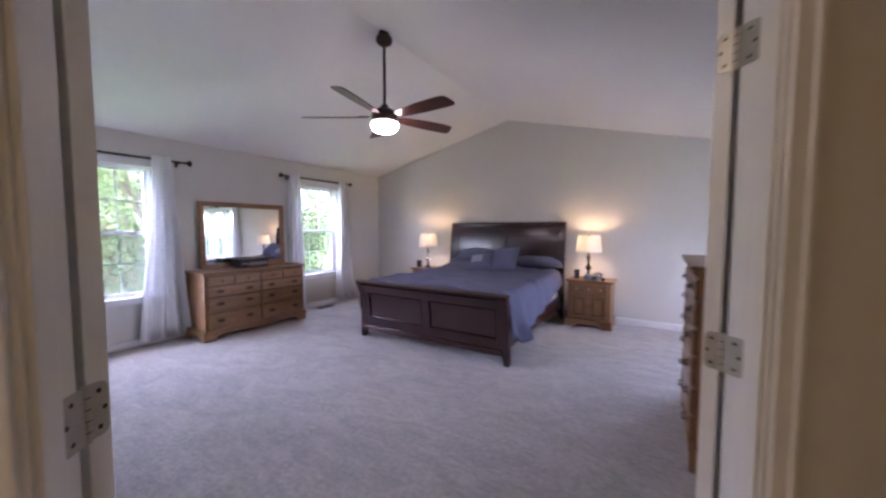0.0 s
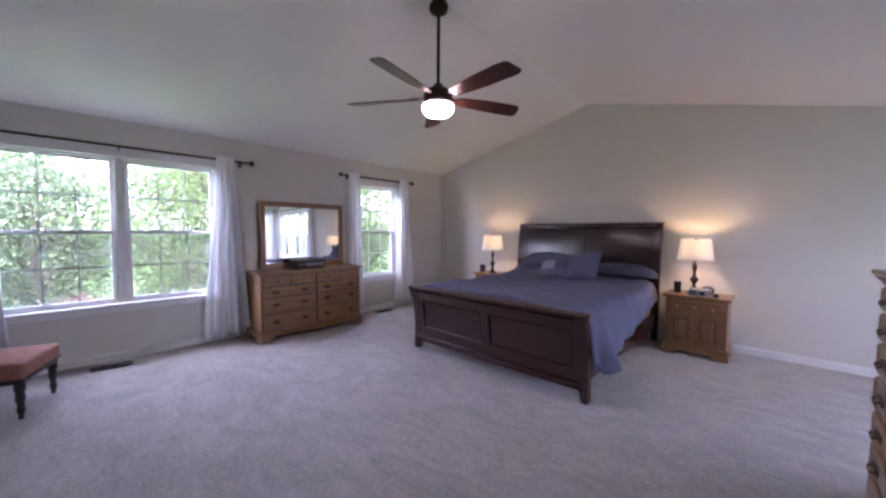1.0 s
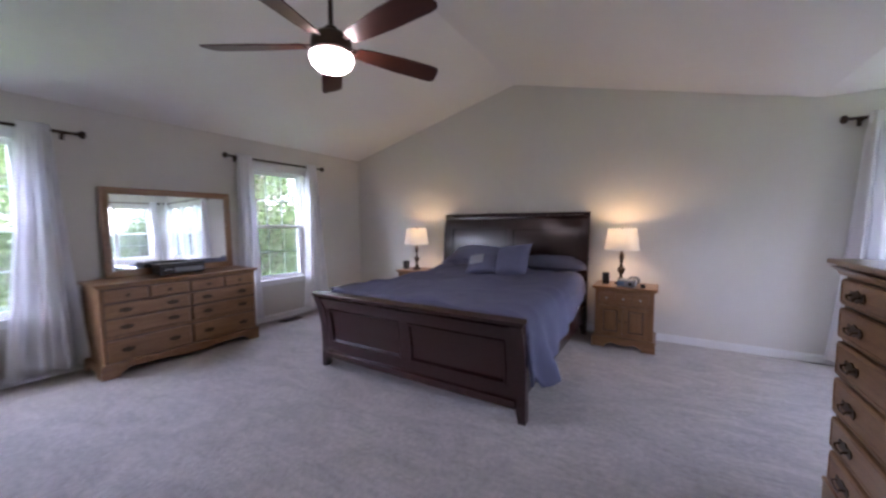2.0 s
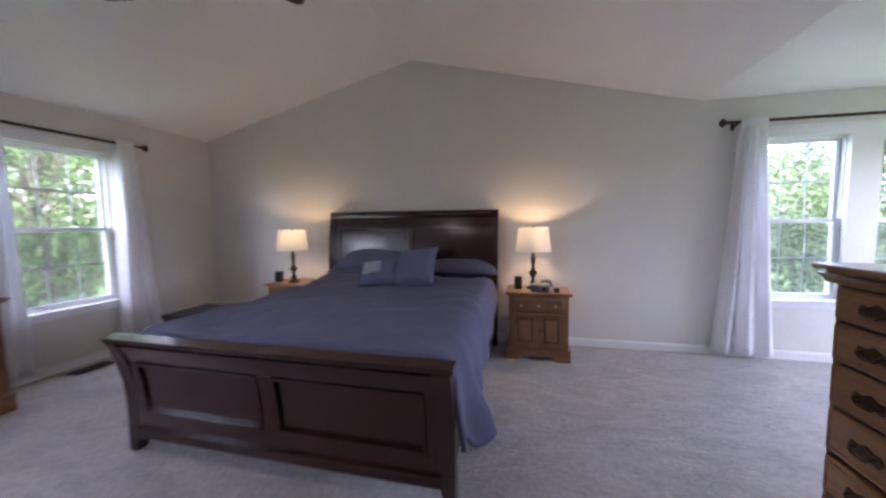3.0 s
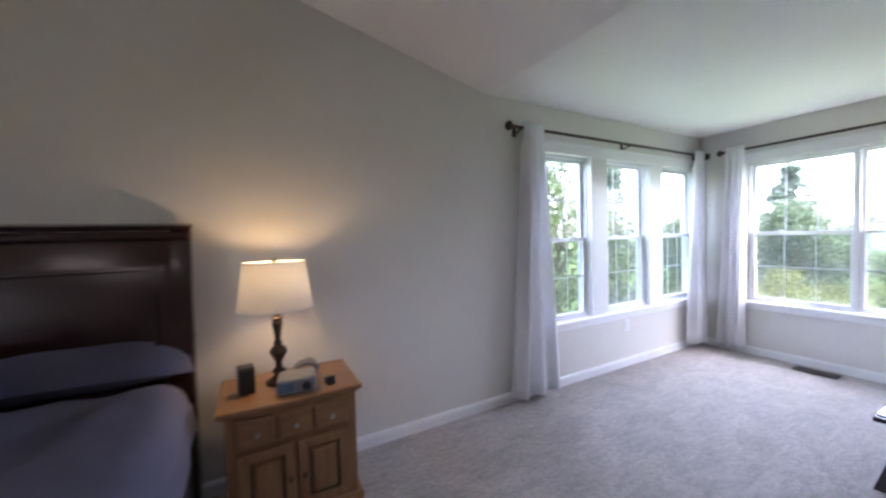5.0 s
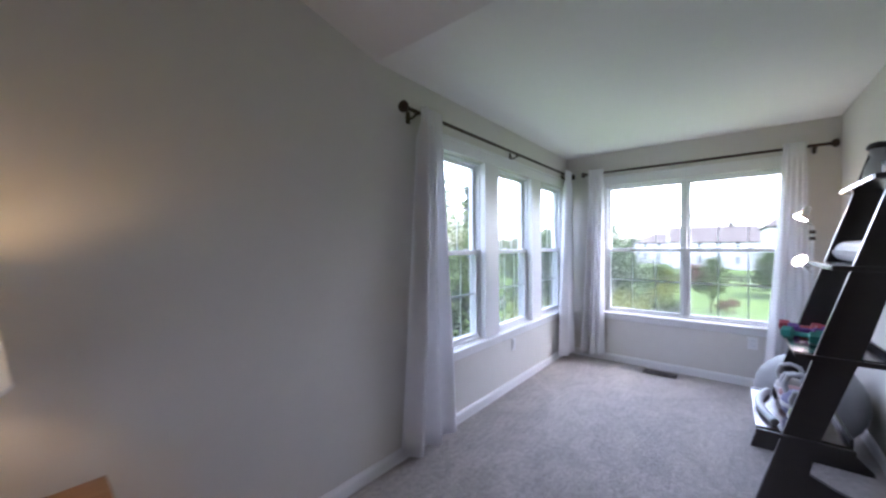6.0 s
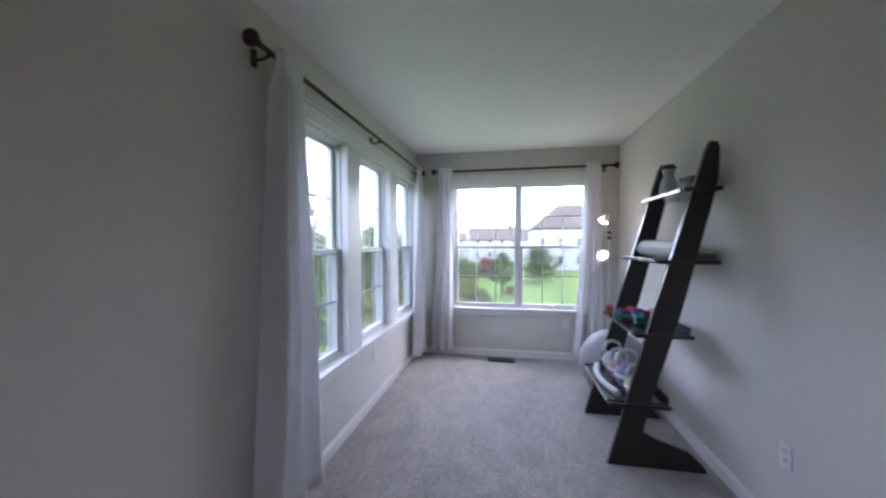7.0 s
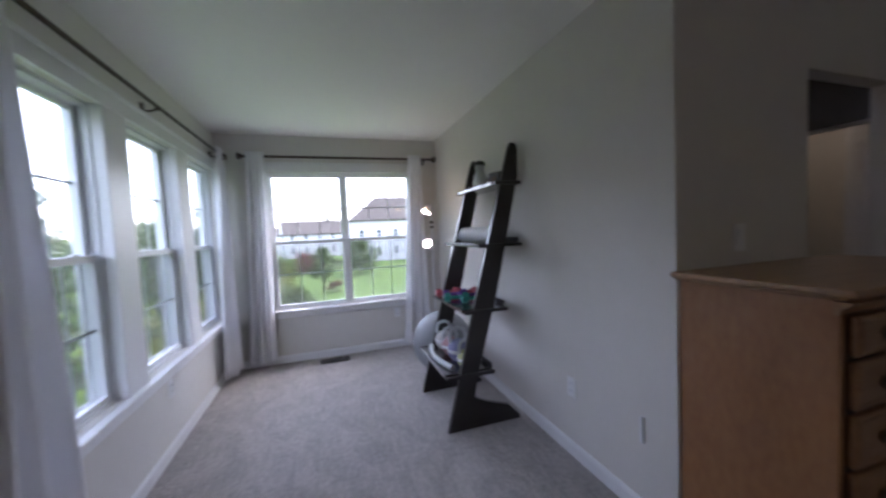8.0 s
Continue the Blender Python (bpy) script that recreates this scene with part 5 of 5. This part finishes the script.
for k, (x, y, h) in enumerate(((-21, 4.8, 9.0), (-19, 7.5, 9.5), (-17, 10.5, 9.5), (-22, 14.5, 10), (-24, -0.5, 8.0), (-23, -6.5, 8.0), (-2, 23, 9), (3, 22.5, 8.2), (8, 22, 8.0), (12.5, 23.5, 7.6), (-7, 19, 9.0))):
    tree((x, y, GZ), h, 3.4, LEAF_B if k % 2 else LEAF_A, 60 + k, "leafy tree further back in the garden", 85, 90, 0.26, 0.05)


def house(place, turn, w, d, eave, ridge, label, hip=0.42):
    """A neighbour's house; its roof is hipped, or gabled where hip is nought. Local x is its long side, the front looks to -y."""
    h = thing("house", place, turn, label, "house", "neighbouring houses")
    bm = box(-w / 2, w / 2, -d / 2, d / 2, 0, eave)
    wall = part("wall", bm, SIDING, h, "white lapped siding")
    for k in range(int(eave / 0.25)):
        bm = box(-w / 2 - 0.02, w / 2 + 0.02, -d / 2 - 0.02, -d / 2, 0.25 * k, 0.25 * k + 0.02)
        box(-w / 2 - 0.02, -w / 2, -d / 2, d / 2, 0.25 * k, 0.25 * k + 0.02, bm=bm)
        part("lap", bm, SIDING, wall)
    over, t = 0.35, 0.14
    bm = bmesh.new()
    a, b, slope = w / 2 + over, d / 2 + over, d * hip
    ring = [[bm.verts.new((x, y, z)) for x, y in ((-a, -b), (a, -b), (a, b), (-a, b))] for z in (eave - 0.02, eave + t)]
    tops = [bm.verts.new((-a + slope, 0, ridge)), bm.verts.new((a - slope, 0, ridge))]
    bm.faces.new(ring[0])
    for k in range(4):
        bm.faces.new((ring[0][k], ring[0][(k + 1) % 4], ring[1][(k + 1) % 4], ring[1][k]))
    for q in ((ring[1][0], ring[1][1], tops[1], tops[0]), (ring[1][2], ring[1][3], tops[0], tops[1]), (ring[1][1], ring[1][2], tops[1]), (ring[1][3], ring[1][0], tops[0])):
        bm.faces.new(q)
    part("roof", bm, ROOF, h, "grey-brown shingle roof")
    if not hip:
        for x in (-a, a - 0.02):
            part("gable", prism([(-b + 0.2, eave + t + 0.02), (b - 0.2, eave + t + 0.02), (0, ridge - 0.12)], "x", x - 0.03, x + 0.05), SIDING, h, "white gable wall")
    for z in (0.9, 3.5):
        for i in range(int(w / 2.6)):
            x = -w / 2 + 1.4 + 2.6 * i
            o = part("window", frame_ring(x - 0.45, x + 0.45, z, z + 1.4, 0.08, -d / 2 - 0.06, -d / 2 + 0.01, 0.0), TRIM, h)
            part("pane", box(x - 0.4, x + 0.4, -d / 2 - 0.03, -d / 2 - 0.025, z + 0.05, z + 1.35), DARKPANE, o)
            part("bar", box(x - 0.4, x + 0.4, -d / 2 - 0.05, -d / 2 - 0.035, z + 0.68, z + 0.73), TRIM, o)
    part("chimney", box(w * 0.2, w * 0.2 + 0.6, -0.3, 0.3, ridge - 0.6, ridge + 0.7), ROOF, h)
    return h


house((60.0, -6.9, GZ), -90, 16.0, 11.0, 6.2, 10.3, "white two-storey house with a brown roof")
house((80.0, 7.2, GZ), -80, 12.5, 9.0, 4.6, 7.5, "pale gabled house with a grey roof beyond the lawn", 0)
house((95.0, 15.5, GZ), -75, 13.0, 9.0, 4.6, 6.8, "distant white house among trees")
for k in range(9):
    tree((100 + 5 * math.sin(k * 2.1), -6 + 10 * k, GZ), 7 + 1.5 * math.sin(k * 1.7), 4.0, LEAF_B, 40 + k, "distant green tree beyond the houses", 45, 60, 0.45, 0.05)
fence = thing("garden_fence", (44, 6.0, GZ), 0, "low wooden garden fence across the lawn", "fence")
for k in range(16):
    part("post", box(-0.05, 0.05, -6 + k * 0.9 - 0.05, -6 + k * 0.9 + 0.05, 0, 1.15, 0.0), BARK, fence)
for z in (0.35, 0.75, 1.05):
    part("rail", box(-0.02, 0.02, -6.1, 7.6, z - 0.05, z + 0.05), BARK, fence)
rnd = random.Random(77)
vs, fs = [], []
for k in range(100):
    y = rnd.uniform(9, 40)
    leaves(vs, fs, Vector((46 + rnd.gauss(0, 1.5), y, GZ + rnd.uniform(0.3, 1.4 + 0.8 * math.sin(y * 0.6)))), 0.7, 40, 0.3, rnd)
me = bpy.data.meshes.new("hedge")
me.from_pydata(vs, [], fs)
me.materials.append(LEAF_B)
tagged(new("hedge", me), "uneven green hedge across the far lawn", "hedge", kind="stuff")
